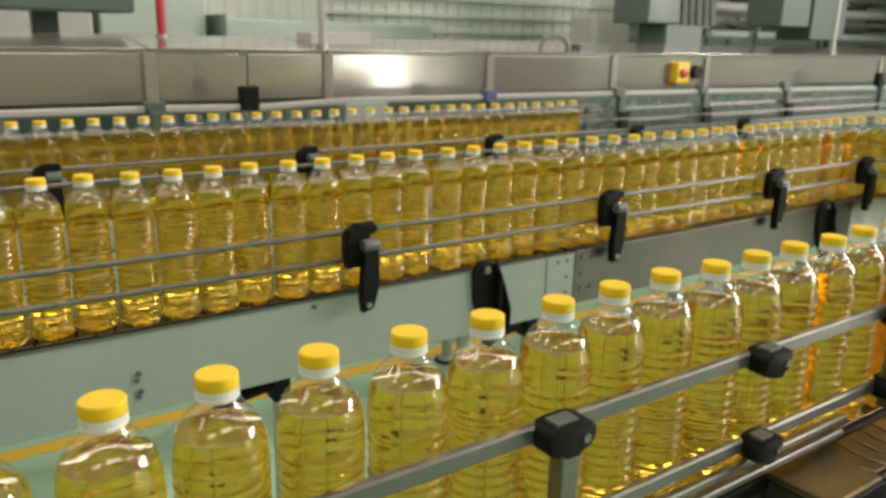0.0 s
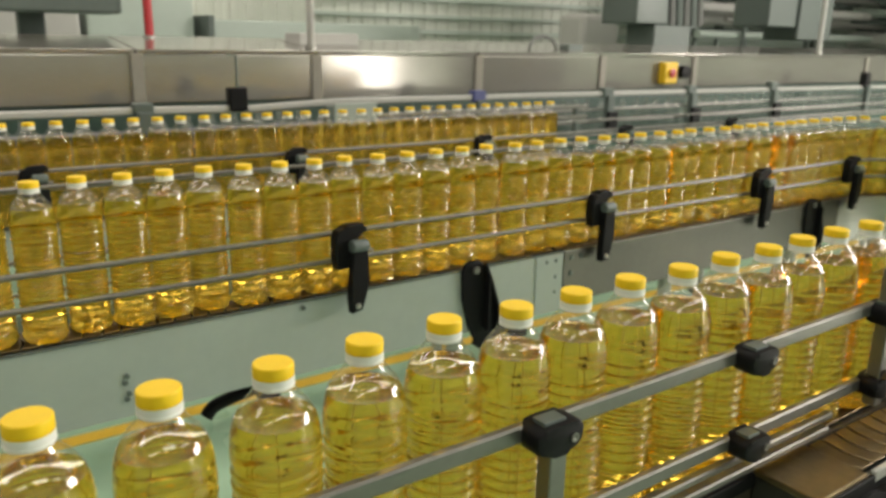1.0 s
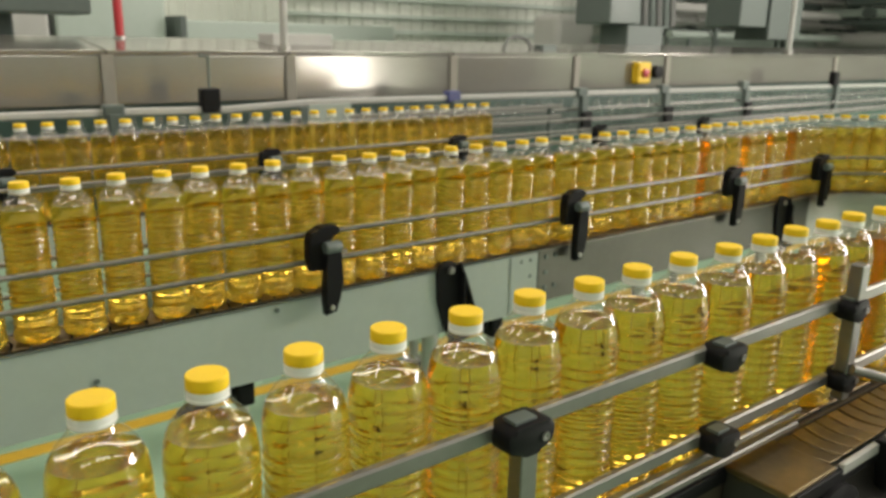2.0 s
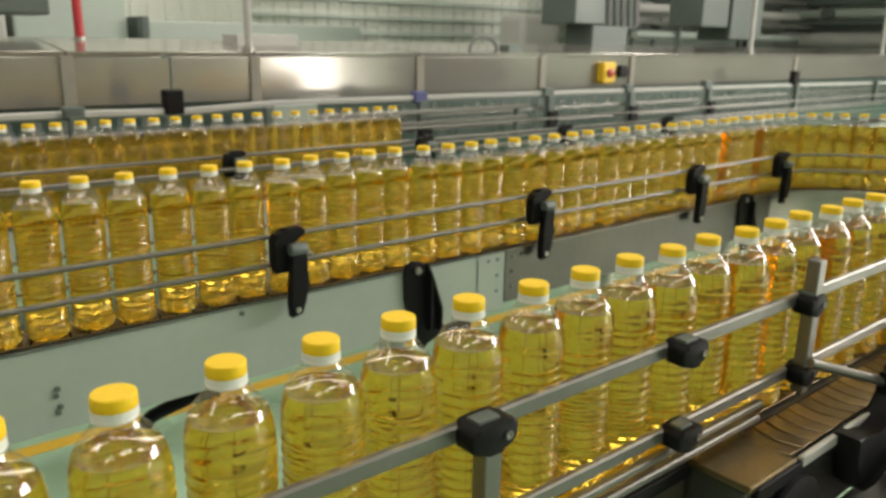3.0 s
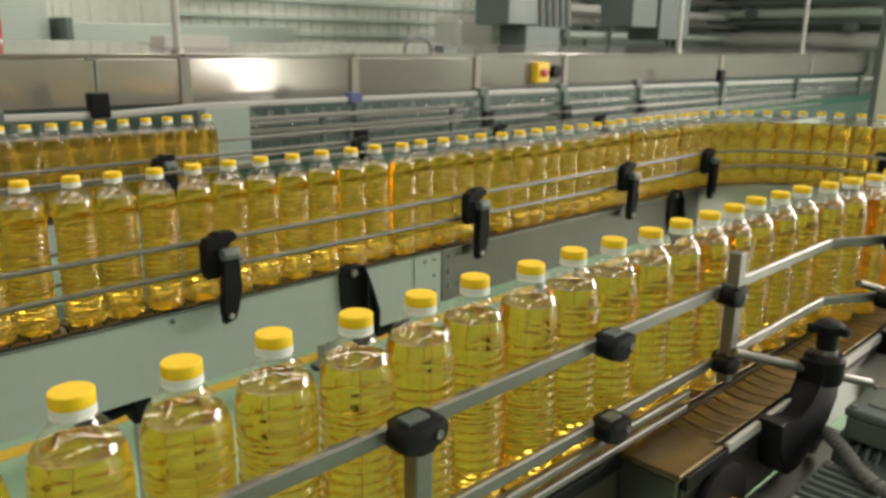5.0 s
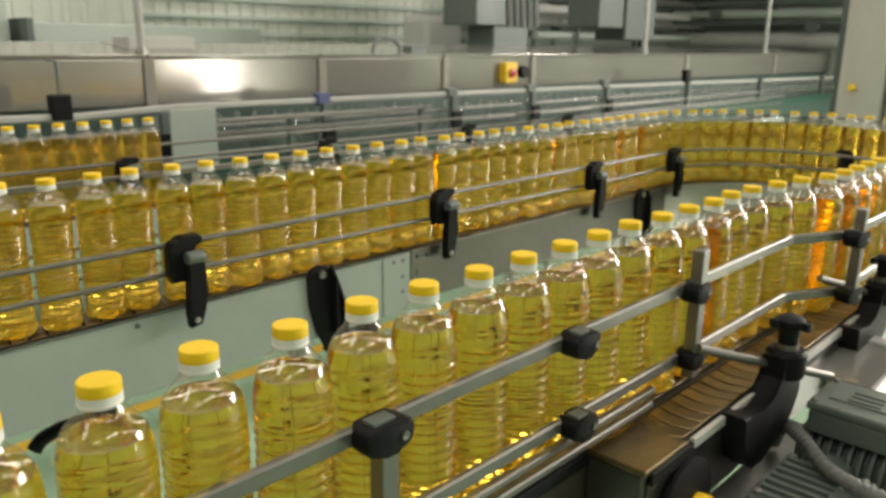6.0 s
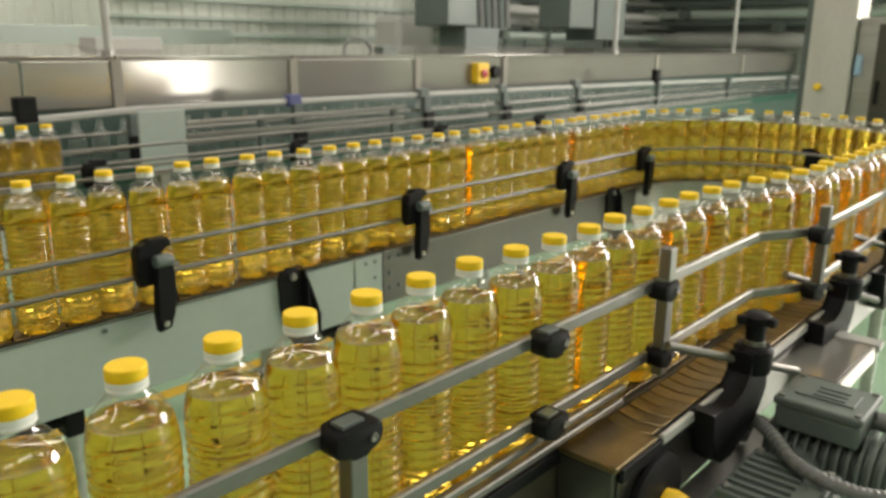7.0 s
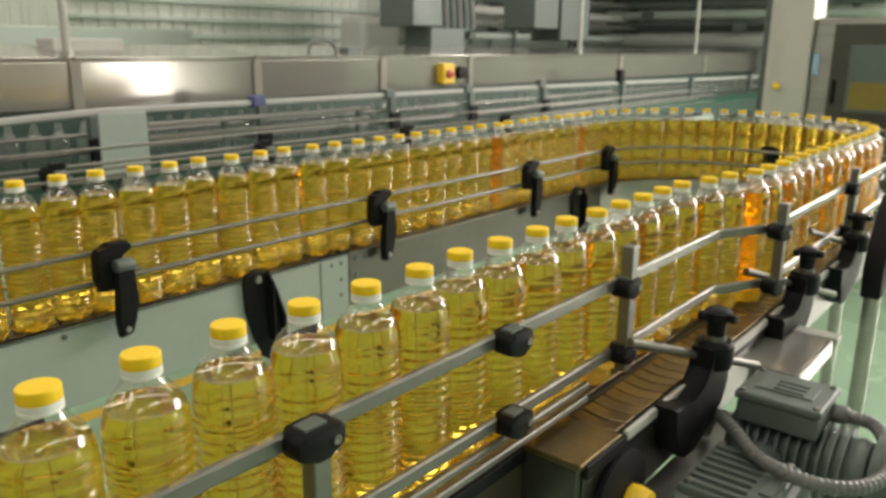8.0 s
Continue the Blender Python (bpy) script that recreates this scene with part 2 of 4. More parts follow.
def part(name, bm, material, parent=None, label="", smooth=False, m=None):
    ob = new(name, mesh_of(name, bm, material, smooth) if isinstance(bm, bmesh.types.BMesh) else bm)
    if parent is not None:
        ob.parent = parent
    if m is not None:
        ob.matrix_basis = m
    return tagged(ob, label) if label else ob


def thing(name, label, category, group="", kind="", m=None):
    ob = new(name)
    ob.empty_display_size = 0.05
    if m is not None:
        ob.matrix_basis = m
    return tagged(ob, label, category, group, kind)


def B():
    return bmesh.new()


# ---------------------------------------------------------------- hall
X0, X1, Y0, Y1, ZH = -6.0, 13.2, -6.0, 7.6, 7.0
part("floor", box(B(), X0, X1, Y0, Y1, -0.2, 0.0), M_FLOOR)
tagged(bpy.data.objects["floor"], "glossy mint green epoxy factory floor", "floor", kind="structure")
tagged(part("floor_line", box(B(), X0, X1, 2.90, 2.975, 0.0005, 0.004), M_LINE), "yellow painted line on the green floor", "floor marking", kind="structure")
tagged(part("ceiling", box(B(), X0, X1, Y0, Y1, ZH, ZH + 0.2), M_CEIL), "unseen sheet metal hall ceiling, darkened to cut reflections", "ceiling", kind="structure")


def sheet_wall(name, length, height, m, paint=M_WALL, label="white ribbed sheet metal hall wall"):
    """A wall of ribbed sheet; ribs run upright."""
    bm = B()
    n = int(length / 0.16)
    w = length / n
    outline = []
    for i in range(n):
        for dx, dy in ((0, 0), (0.55, 0), (0.65, 0.03), (0.92, 0.03)):
            outline.append(((i + dx) * w, dy * 0.45))
    outline.append((length, 0))
    outline += [(length, 0.15), (0, 0.15)]
    lo = [bm.verts.new((x, y, 0)) for x, y in outline]
    hi = [bm.verts.new((x, y, height)) for x, y in outline]
    for i in range(len(lo)):
        j = (i + 1) % len(lo)
        bm.faces.new((lo[i], lo[j], hi[j], hi[i]))
    bm.faces.new(hi)
    bm.faces.new(list(reversed(lo)))
    ob = part(name, bm, paint, m=m)
    return tagged(ob, label, "wall", kind="structure")


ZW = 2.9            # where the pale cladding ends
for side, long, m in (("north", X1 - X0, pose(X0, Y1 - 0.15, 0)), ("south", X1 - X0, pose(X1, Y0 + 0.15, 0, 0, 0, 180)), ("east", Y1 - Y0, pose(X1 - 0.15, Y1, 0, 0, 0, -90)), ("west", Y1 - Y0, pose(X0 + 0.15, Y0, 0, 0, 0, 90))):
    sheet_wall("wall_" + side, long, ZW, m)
    # the dark upper part is added out of view to cut bright reflections
    sheet_wall("wall_" + side + "_upper", long, ZH - ZW, pose(0, 0, ZW) @ m, M_UPPER, "unseen ribbed upper hall wall, added dark to cut reflections")

win = thing("door_1", "bright open hall gate in a pale steel frame", "gate", kind="structure")
for wx in (6.97, 8.57):
    part("frame_post", box(B(), wx - 0.08, wx + 0.08, -5.85, -5.70, 0.0, 2.62, 0.005), M_WHITE, win)
part("frame_head", box(B(), 7.055, 8.485, -5.85, -5.70, 2.5, 2.62, 0.005), M_WHITE, win)

high = thing("window_1", "high bright hall window in a pale frame", "window", kind="structure")
for wy in (-5.61, -3.05, -0.49):
    part("window_frame", box(B(), 12.92, 13.04, wy - 0.05, wy + 0.05, 2.5, 4.9, 0.005), M_WHITE, high)
for wz in (2.55, 4.85):
    for y0, y1 in ((-5.555, -3.105), (-2.995, -0.545)):
        part("window_frame", box(B(), 12.93, 13.04, y0, y1, wz - 0.04, wz + 0.04, 0.005), M_WHITE, high)

lamp_first = None
for lx, ly in LAMPS:
    if lamp_first is None:
        lamp_first = thing("ceiling_lamp", "long white fluorescent lamp hanging from the ceiling", "lamp", "ceiling lamps", m=pose(lx, ly, 4.5))
        part("housing", box(B(), -1.25, 1.25, -0.31, 0.31, 0.0, 0.1, 0.01), M_WHITE, lamp_first)
        for hx in (-1.0, 1.0):
            part("hanger", tube(B(), [(hx, 0, 0.095), (hx, 0, ZH - 4.5)], 0.008, 8), M_STEEL, lamp_first)
        part("diffuser", box(B(), -1.21, 1.21, -0.28, 0.28, -0.012, -0.002, 0.002), M_GLOW, lamp_first)
    else:
        copy_thing(lamp_first, pose(lx, ly, 4.5))

# ---------------------------------------------------------------- bottle
H = 0.3285
OIL_TOP = 0.2760


def bottle_profile():
    """Radius and height of the filled body: ring ribs, then a round shoulder up to the oil's surface."""
    p = [(0.0, 0.0304), (0.038, 0.0304), (0.0420, 0.0312)]
    z = 0.035
    while z < 0.226:
        deep = 0.0028 if z < 0.18 else 0.0020
        wide = 0.0430 if abs(z - 0.185) > 0.012 else 0.0424
        for i in range(6):
            p.append((wide - deep * (0.5 + 0.5 * math.cos(2 * math.pi * i / 6)), z + 0.0132 * i / 6))
        z += 0.0132
    p += [(0.0426, 0.2340), (0.0425, 0.2400), (0.0423, 0.2460), (0.0419, 0.2520), (0.0414, 0.2580), (0.0406, 0.2640), (0.0396, 0.2690), (0.0384, 0.2735), (0.0376, OIL_TOP)]
    return p + [(0.0352, OIL_TOP - 0.0008), (0.015, OIL_TOP - 0.0010), (0.0, OIL_TOP - 0.0010)]


def bottle(slim=1.0):
    b = thing("oil_bottle", "clear plastic bottle of yellow oil with a yellow cap", "bottle", "bottles on the line")
    thin = lambda prof: [(r * slim, z) for r, z in prof]
    flutes = lambda a, z: 0.006 * math.cos(12 * a) * math.exp(-((z - 0.245) / 0.02) ** 2)
    part("oil_filled_body", lathe(B(), thin(bottle_profile()), 48, wave=flutes), M_OIL, b, "yellow oil inside the ribbed bottle body", True)
    # bulges break the base's painted golden light into glints
    nuggets = lambda a, z: 0.11 * math.cos(9 * a + 3 * math.sin(5 * a)) * math.cos(z * 380) * math.sin(math.pi * min(1.0, z / 0.03)) + 0.03 * math.cos(5 * a) * (1 - z / 0.03)
    foot = [(0.0, 0.012), (0.020, 0.004), (0.030, 0.0), (0.0365, 0.001)] + [(0.0392 + 0.0024 * math.sin(math.pi * i / 9), 0.003 + 0.003 * i) for i in range(10)]
    part("base", lathe(B(), thin(foot + [(0.0, 0.0300)]), 66, wave=nuggets), M_BASE, b, "thick faceted base with golden gathered light put into its colour")
    part("shoulder", lathe(B(), thin([(0.0377, OIL_TOP + 0.0002), (0.0357, 0.2805), (0.0339, 0.2840), (0.0316, 0.2872), (0.0291, 0.2904), (0.0263, 0.2936), (0.0237, 0.2966), (0.0222, 0.2986), (0.0210, 0.3008), (0.0199, 0.3034), (0.0190, 0.3055), (0.0162, 0.3062), (0.0160, 0.3090)]), 40), M_PET, b, "clear empty bottle shoulder above the oil", True)
    part("collar", lathe(B(), [(0.0165, 0.3058), (0.0184, 0.3058), (0.0190, 0.3066), (0.0190, 0.3086), (0.0185, 0.3092), (0.0185, 0.3100), (0.0189, 0.3107), (0.0188, 0.3158), (0.0150, 0.3158)], 32), M_RING, b, "white plastic tamper ring", True)
    knurl = lambda a, z: 0.008 * math.cos(36 * a) if 0.317 < z < 0.3255 else 0.0
    part("cap", lathe(B(), [(0.0, 0.3161), (0.0186, 0.3161), (0.0188, 0.3170), (0.0187, 0.3262), (0.0184, 0.3274), (0.0176, 0.3281), (0.0168, 0.3281), (0.0, H)], 72, wave=knurl), M_CAP, b, "yellow screw cap", True)
    return b


# the line: along the middle lane, round the turn, back along the near lane
L1 = CX + 4.0
L2 = L1 + math.pi * CR


def on_line(s):
    """Place at s metres along the line, which starts at x = -4 on the middle lane."""
    if s < L1:
        return s - 4.0, YM
    if s < L2:
        a = (s - L1) / CR
        return CX + CR * math.sin(a), CY + CR * math.cos(a)
    x = CX - (s - L2)
    k = min(1.0, max(0.0, (2.05 - x) / 0.42))
    return x, YL + (YF - YL) * k * k * (3 - 2 * k)


MT = [0, .5, 1, 1.5, 3, 3.5, 4, 4.5, 5, 6.5, 7, 7.5, 8]
MS = [0, .145, .275, .406, .974, 1.168, 1.329, 1.453, 1.578, 2.05, 2.19, 2.36, 2.54]
FT = [0, .5, 1, 1.5, 2.8, 3.5, 4, 4.5, 5.2, 6.5, 7, 7.5, 8]
FS = [0, .165, .331, .486, .913, 1.15, 1.315, 1.481, 1.696, 2.1375, 2.3055, 2.46, 2.6365]
ROWT = [0.25 * i for i in range(33)]


def line_rows(near0, mid0, side, mid_side, turned):
    """Poses over the clip of a bottle from its start along the near lane's beat and the middle lane's, one passing into the other in the turn."""
    rows = []
    for t in ROWT:
        m, n = mid0 + float(np.interp(t, MT, MS)), near0 + float(np.interp(t, FT, FS))
        w = min(1.0, max(0.0, ((m + n) / 2 - L1) / (L2 - L1)))
        w = w * w * (3 - 2 * w)
        x, y = on_line((1 - w) * m + w * n)
        rows.append((t, pose(x, y + side * w + mid_side * (1 - w), ZT + 0.0005, 0, 0, turned)))
    return rows


rng = random.Random(4)
near_x = [0.003, 0.100, 0.193, 0.290, 0.388, 0.485, 0.585, 0.682, 0.781, 0.874, 0.968]
late_x = [x + FS[-1] for x in (0.298, 0.393, 0.494, 0.592, 0.691, 0.789, 0.888, 0.982, 1.083)]
gap = (late_x[0] - near_x[-1]) / 20
near_x += [near_x[-1] + gap * i + rng.uniform(-0.003, 0.003) for i in range(1, 20)] + late_x
near_x += [late_x[-1] + 0.0975 * i for i in range(1, 86)]
mid_x = [1.563, 1.463, 1.377, 1.274, 1.188, 1.088, 0.998, 0.908, 0.812, 0.726, 0.632, 0.542, 0.454, 0.364, 0.288, 0.209]
late_m = [x - MS[-1] for x in (1.639, 1.551, 1.449, 1.367, 1.264, 1.173, 1.082, 0.99, 0.896, 0.812, 0.716)]
gap = (mid_x[-1] - late_m[0]) / 12
mid_x += [mid_x[-1] - gap * i + rng.uniform(-0.003, 0.003) for i in range(1, 12)] + late_m
mid_x += [late_m[-1] - 0.0935 * i for i in range(1, 16)]
near_s = [L2 + CX - x for x in near_x]
mid_s = [x + 4.0 for x in mid_x]
# the bottle at the middle of the turn belongs to both beats
turn_n = min(range(len(near_s)), key=lambda i: abs(near_s[i] - (L1 + L2) / 2))
n_between = round((near_s[turn_n] - mid_s[0]) / 0.0873)
gap = (near_s[turn_n] - mid_s[0]) / n_between
mid_s = [near_s[turn_n] - gap * i for i in range(-turn_n, n_between)] + mid_s
for _ in range(60):  # no two bottles touch
    for i in range(len(mid_s) - 1):
        push = 0.0875 - (mid_s[i] - mid_s[i + 1])
        if push > 0:
            mid_s[i] += push / 2
            mid_s[i + 1] -= push / 2
first = bottle()
BOTTLES = []
for i in range(min(len(near_s), len(mid_s))):
    b = first if i == 0 else copy_thing(first, pose(0, 0, 0))
    BOTTLES.append((b, line_rows(near_s[i], mid_s[i], rng.uniform(-0.005, 0.005), rng.uniform(-0.011, 0.011), rng.uniform(0, 360))))

# far lane, whose last bottle passes to the left
GT = [0, .5, 1, 1.5, 2.8, 3.5, 4, 4.5, 5.2, 6.3, 7, 8]
GS = [0, .03, .075, .15, .62, .80, .97, 1.14, 1.29, 1.36, 1.59, 1.98]
x = 2.735
far_first = bottle(0.935)
for i in range(62):
    c = far_first if i == 0 else copy_thing(far_first, pose(0, 0, 0))
    side = rng.uniform(-0.006, 0.006)
    turned = rng.uniform(0, 360)
    BOTTLES.append((c, [(t, pose(x - float(np.interp(t, GT, GS)), YB + side, ZT + 0.0005, 0, 0, turned)) for t in ROWT]))
    x -= 0.0815 + rng.uniform(-0.0005, 0.0012)

# ---------------------------------------------------------------- conveyors


def plate_mesh(w, pitch):
    """One chain plate with a rounded leading edge and a notch behind."""
    o = []
    for i in range(7):
        u = -1 + 2 * i / 6
        o.append((pitch * 0.5 - 0.0026 + 0.011 * (1 - abs(u) ** 1.5), u * w / 2))
    for i in range(7):
        u = 1 - 2 * i / 6
        o.append((-pitch * 0.5 + 0.0026 + 0.011 * (1 - abs(u) ** 1.5), u * w / 2))
    bm = B()
    a = [bm.verts.new((x, y, -0.004)) for x, y in o]
    b = [bm.verts.new((x, y, -0.0008)) for x, y in o]
    c = [bm.verts.new((x - 0.0012 * (1 if i < 7 else -1), y * 0.985, 0.0)) for i, (x, y) in enumerate(o)]
    k = len(o)
    for i in range(k):
        j = (i + 1) % k
        bm.faces.new((a[i], a[j], b[j], b[i]))
        bm.faces.new((b[i], b[j], c[j], c[i]))
    bm.faces.new(c)
    bm.faces.new(list(reversed(a)))
    return mesh_of("chain_plate", bm, M_CHAIN)


PITCH = 0.0381
PLATE = plate_mesh(0.084, PITCH)


def straight_conveyor(label, x0, x1, yc, side, inner_paint=M_PAINT, legs=(), skirt=0.19, far_skirt=True, wide=0.07):
    c = thing("conveyor", label, "conveyor", "conveyors")
    t = 0.006
    for sy in ((-1, 1) if far_skirt else (-1,)):
        bm = box(B(), x0, x1, yc + sy * wide - t / 2, yc + sy * wide + t / 2, ZT - skirt, ZT - 0.003, 0.0015)
        box(bm, x0, x1, yc + sy * (wide - 0.012) - 0.009, yc + sy * (wide - 0.012) + 0.009, ZT - skirt, ZT - skirt + 0.004)
        part("side_panel", bm, inner_paint, c)
        part("wear_strip", box(B(), x0, x1, yc + sy * 0.052 - 0.008, yc + sy * 0.052 + 0.008, ZT - 0.03, ZT - 0.0055, 0.002), M_WHITE if side else M_BLACK, c)
    part("bed", box(B(), x0, x1, yc - wide + 0.01, yc + wide - 0.01, ZT - 0.06, ZT - 0.045), M_DARK, c)
    for lx in legs:
        part("leg", lathe(B(), [(0.0, 0.012), (0.045, 0.012), (0.045, 0.02), (0.024, 0.03), (0.024, ZT - skirt + 0.05), (0.0, ZT - skirt + 0.05)], 20, pose(lx, yc, 0)), M_STEEL, c, "", True)
        part("foot", lathe(B(), [(0.0, 0.0), (0.06, 0.0), (0.06, 0.006), (0.03, 0.014), (0.0, 0.014)], 20, pose(lx, yc, 0)), M_BLACK, c, "", True)
        part("cross_beam", box(B(), lx - 0.03, lx + 0.03, yc - wide + 0.004, yc + wide - 0.004, ZT - skirt + 0.02, ZT - skirt + 0.06, 0.004), M_STEEL, c)
    return c


def plates_along(c, x0, x1, yc, flip=1):
    k = int((x1 - x0) / PITCH)
    for i in range(k):
        part("chain_plate", PLATE, None, c, m=pose(x0 + (i + 0.5) * PITCH, yc, ZT, 0, 0, 0 if flip > 0 else 180))


mid_conveyor = straight_conveyor("straight bottle conveyor with pale green painted side panel", -4.0, 1.612, YM, 0, legs=(-3.1, -1.9, -0.7, 1.26), skirt=0.187)
mid_steel = straight_conveyor("straight bottle conveyor with stainless side panel", 1.616, CX - 0.002, YM, 0, M_PLATE, legs=(2.2, 3.0), skirt=0.168)
near_conveyor = straight_conveyor("near bottle conveyor of oily dark steel", -3.2, 2.02, 0.617, 0, M_OILY, legs=(-2.6, -1.6, -0.6, 0.5, 1.6), skirt=0.14, wide=0.0505)
lane_conveyor = straight_conveyor("second conveyor lane of stainless steel with an empty chain", 1.0, CX - 0.002, 0.512, 0, M_PLATE, legs=(2.4,), skirt=0.14, wide=0.0505)
far_conveyor = straight_conveyor("far bottle conveyor with pale green side panel and steel chain", -5.0, 7.5, YB, 1, M_PAINT, legs=(-2.0, 0.0, 2.0, 4.0, 6.0), skirt=0.12, wide=0.09)
part("belt", box(B(), -5.0, 7.5, YB - 0.075, YB + 0.075, ZT - 0.0052, ZT, 0.002), M_BELT, far_conveyor, "dark matt belt")

# the turn
turn = thing("curved_conveyor", "curved stainless conveyor that turns the bottles back", "conveyor", "conveyors")


def arc(r, z, a0=-90, a1=90, k=28):
    return [(CX + r * math.cos(radians(a0 + (a1 - a0) * i / k)), CY + r * math.sin(radians(a0 + (a1 - a0) * i / k)), z) for i in range(k + 1)]


part("inner_skirt", ribbon(B(), arc(CR - 0.07, ZT - 0.1), 0.19, 0.006), M_STEEL, turn, "", True)
part("outer_skirt", ribbon(B(), arc(CR + 0.07, ZT - 0.1), 0.19, 0.006), M_STEEL, turn, "", True)
part("bed", ribbon(B(), arc(CR, ZT - 0.05), 0.015, 0.12), M_STEEL, turn, "", True)
for lx, ly in ((CX + CR, CY), (CX + 0.3, CY + 0.48), (CX + 0.3, CY - 0.48)):
    part("leg", lathe(B(), [(0.0, 0.0), (0.05, 0.0), (0.05, 0.008), (0.024, 0.02), (0.024, ZT - 0.058), (0.0, ZT - 0.058)], 20, pose(lx, ly, 0)), M_STEEL, turn, "", True)

# ---------------------------------------------------------------- guide rails


def clamp_bracket(parent, x, y, z0, z1, face=-1, rz=0.0):
    """Black nylon clamp that grips two rails and hangs over the side panel."""
    m = pose(x, y, 0, 0, 0, rz)
    hgt = z1 - z0
    o = [(-0.040, z0 - 0.014), (-0.046, z0 + 0.01), (-0.046, z1 - 0.006), (-0.038, z1 + 0.012), (-0.016, z1 + 0.016), (-0.010, z1 + 0.024), (0.030, z1 + 0.024), (0.040, z1 + 0.014), (0.038, z1 + 0.002), (0.028, z1 + 0.006), (0.014, z1 - 0.004), (0.012, z1 - 0.024), (0.0, z1 - 0.032), (0.002, z0 + 0.004), (-0.008, z0 - 0.014)]
    bm = prism(B(), o, face * 0.008, face * 0.040, bev=0.004)
    bmesh.ops.transform(bm, matrix=m, verts=list(bm.verts))
    head = part("clamp_head", bm, M_BLACK, parent, "black nylon rail clamp")
    o = [(-0.010, z0 + 0.046), (0.004, z0 + 0.054), (0.026, z0 + 0.050), (0.032, z0 + 0.02), (0.033, z0 - 0.04), (0.026, z0 - 0.085), (0.014, z0 - 0.118), (-0.014, z0 - 0.124), (-0.018, z0 - 0.090), (-0.012, z0 - 0.03)]
    bm = prism(B(), o, face * 0.036, face * 0.062, bev=0.004)
    bmesh.ops.transform(bm, matrix=m, verts=list(bm.verts))
    arm = part("clamp_arm", bm, M_BLACK, parent, "black curved clamp arm")
    part("knuckle", lathe(B(), [(0.0, 0.0), (0.013, 0.0), (0.0155, 0.003), (0.0155, 0.040), (0.013, 0.044), (0.0, 0.044)], 18, m @ pose(-0.012, face * 0.052, z0 + 0.044, 0, 90, 0)), M_DARK, arm, "grey pivot sleeve", True)
    part("pin", lathe(B(), [(0.0, 0.0), (0.006, 0.0), (0.006, 0.016), (0.0, 0.017)], 12, m @ pose(0.030, face * 0.054, z0 + 0.030, 0, 90, 0)), M_RAIL, arm, "steel pin", True)
    part("bolt", lathe(B(), [(0.0, 0.0), (0.007, 0.0), (0.007, 0.004), (0.0, 0.005)], 12, m @ pose(0.0, face * 0.062, z0 - 0.105, 90 if face < 0 else -90)), M_STEEL, arm)
    return head


def rail_set(label, rows, r=0.0065, group="guide rails"):
    g = thing("guide_rail", label, "guide rail", group)
    for pts in rows:
        part("rail", tube(B(), pts, r, 10), M_RAIL, g, "", True)
    return g


ZU, ZL = 1.037, 0.967
mid_rail = rail_set("pair of round steel guide rails with black clamps along the bottles", [[(-4, YM - 0.052, z), (1.70, YM - 0.052, z), (CX, YM - 0.052, z)] + list(reversed(arc(CR - 0.052, z)))[1:] + [(2.1, YL + 0.052, z)] for z in (ZU, ZL)])
for bx in (0.0, 0.878, 1.748, 2.60, 3.24):
    clamp_bracket(mid_rail, bx, YM - 0.055, ZL, ZU)
clamp_bracket(mid_rail, CX + (CR - 0.055) * math.cos(radians(-8)), CY + (CR - 0.055) * math.sin(radians(-8)), ZL, ZU, -1, 90)
mid_back = rail_set("round steel guide rails behind the bottles", [[(-4, YM + 0.052, z), (CX, YM + 0.052, z)] + list(reversed(arc(CR + 0.052, z)))[1:] for z in (ZU + 0.152, ZU, ZL)], 0.0045)
far_rail = rail_set("thin steel guide rails with black clamps before the far bottles", [[(-5, YB - 0.075, z), (7.5, YB - 0.075, z)] for z in (1.065, 1.005)])
for bx in (-0.55, 0.355, 1.255, 2.165, 3.1, 4.0):
    clamp_bracket(far_rail, bx, YB - 0.078, 1.005, 1.065)
far_back = rail_set("thin steel guide rails behind the far bottles", [[(-5, YB + 0.075, z), (7.5, YB + 0.075, z)] for z in (1.10, 1.02)])

# near rail: flat steel profile, black clamps, posts
YR = YF - 0.056
near_rail = thing("guide_rail", "flat steel guide rail with black oval clamps and square posts", "guide rail", "guide rails")
for z, h in ((1.090, 0.021), (0.958, 0.021)):
    pts = [(-3.1, YR, z), (1.745, YR, z), (1.752, YR - 0.002, z), (1.885, YL - 0.066, z), (1.892, YL - 0.068, z), (CX, YL - 0.062, z)]
    pts += arc(CR + 0.06, z)[1:]
    part("rail", ribbon(B(), pts, h, 0.012), M_RAIL, near_rail, "", False)
part("strip_rail", ribbon(B(), [(-3.1, YR - 0.002, 0.926), (1.17, YR - 0.002, 0.926)], 0.012, 0.014), M_RAIL, near_rail)
part("strip_rail", ribbon(B(), [(-3.1, YR - 0.004, 0.905), (1.16, YR - 0.004, 0.905)], 0.012, 0.016), M_RAIL, near_rail)


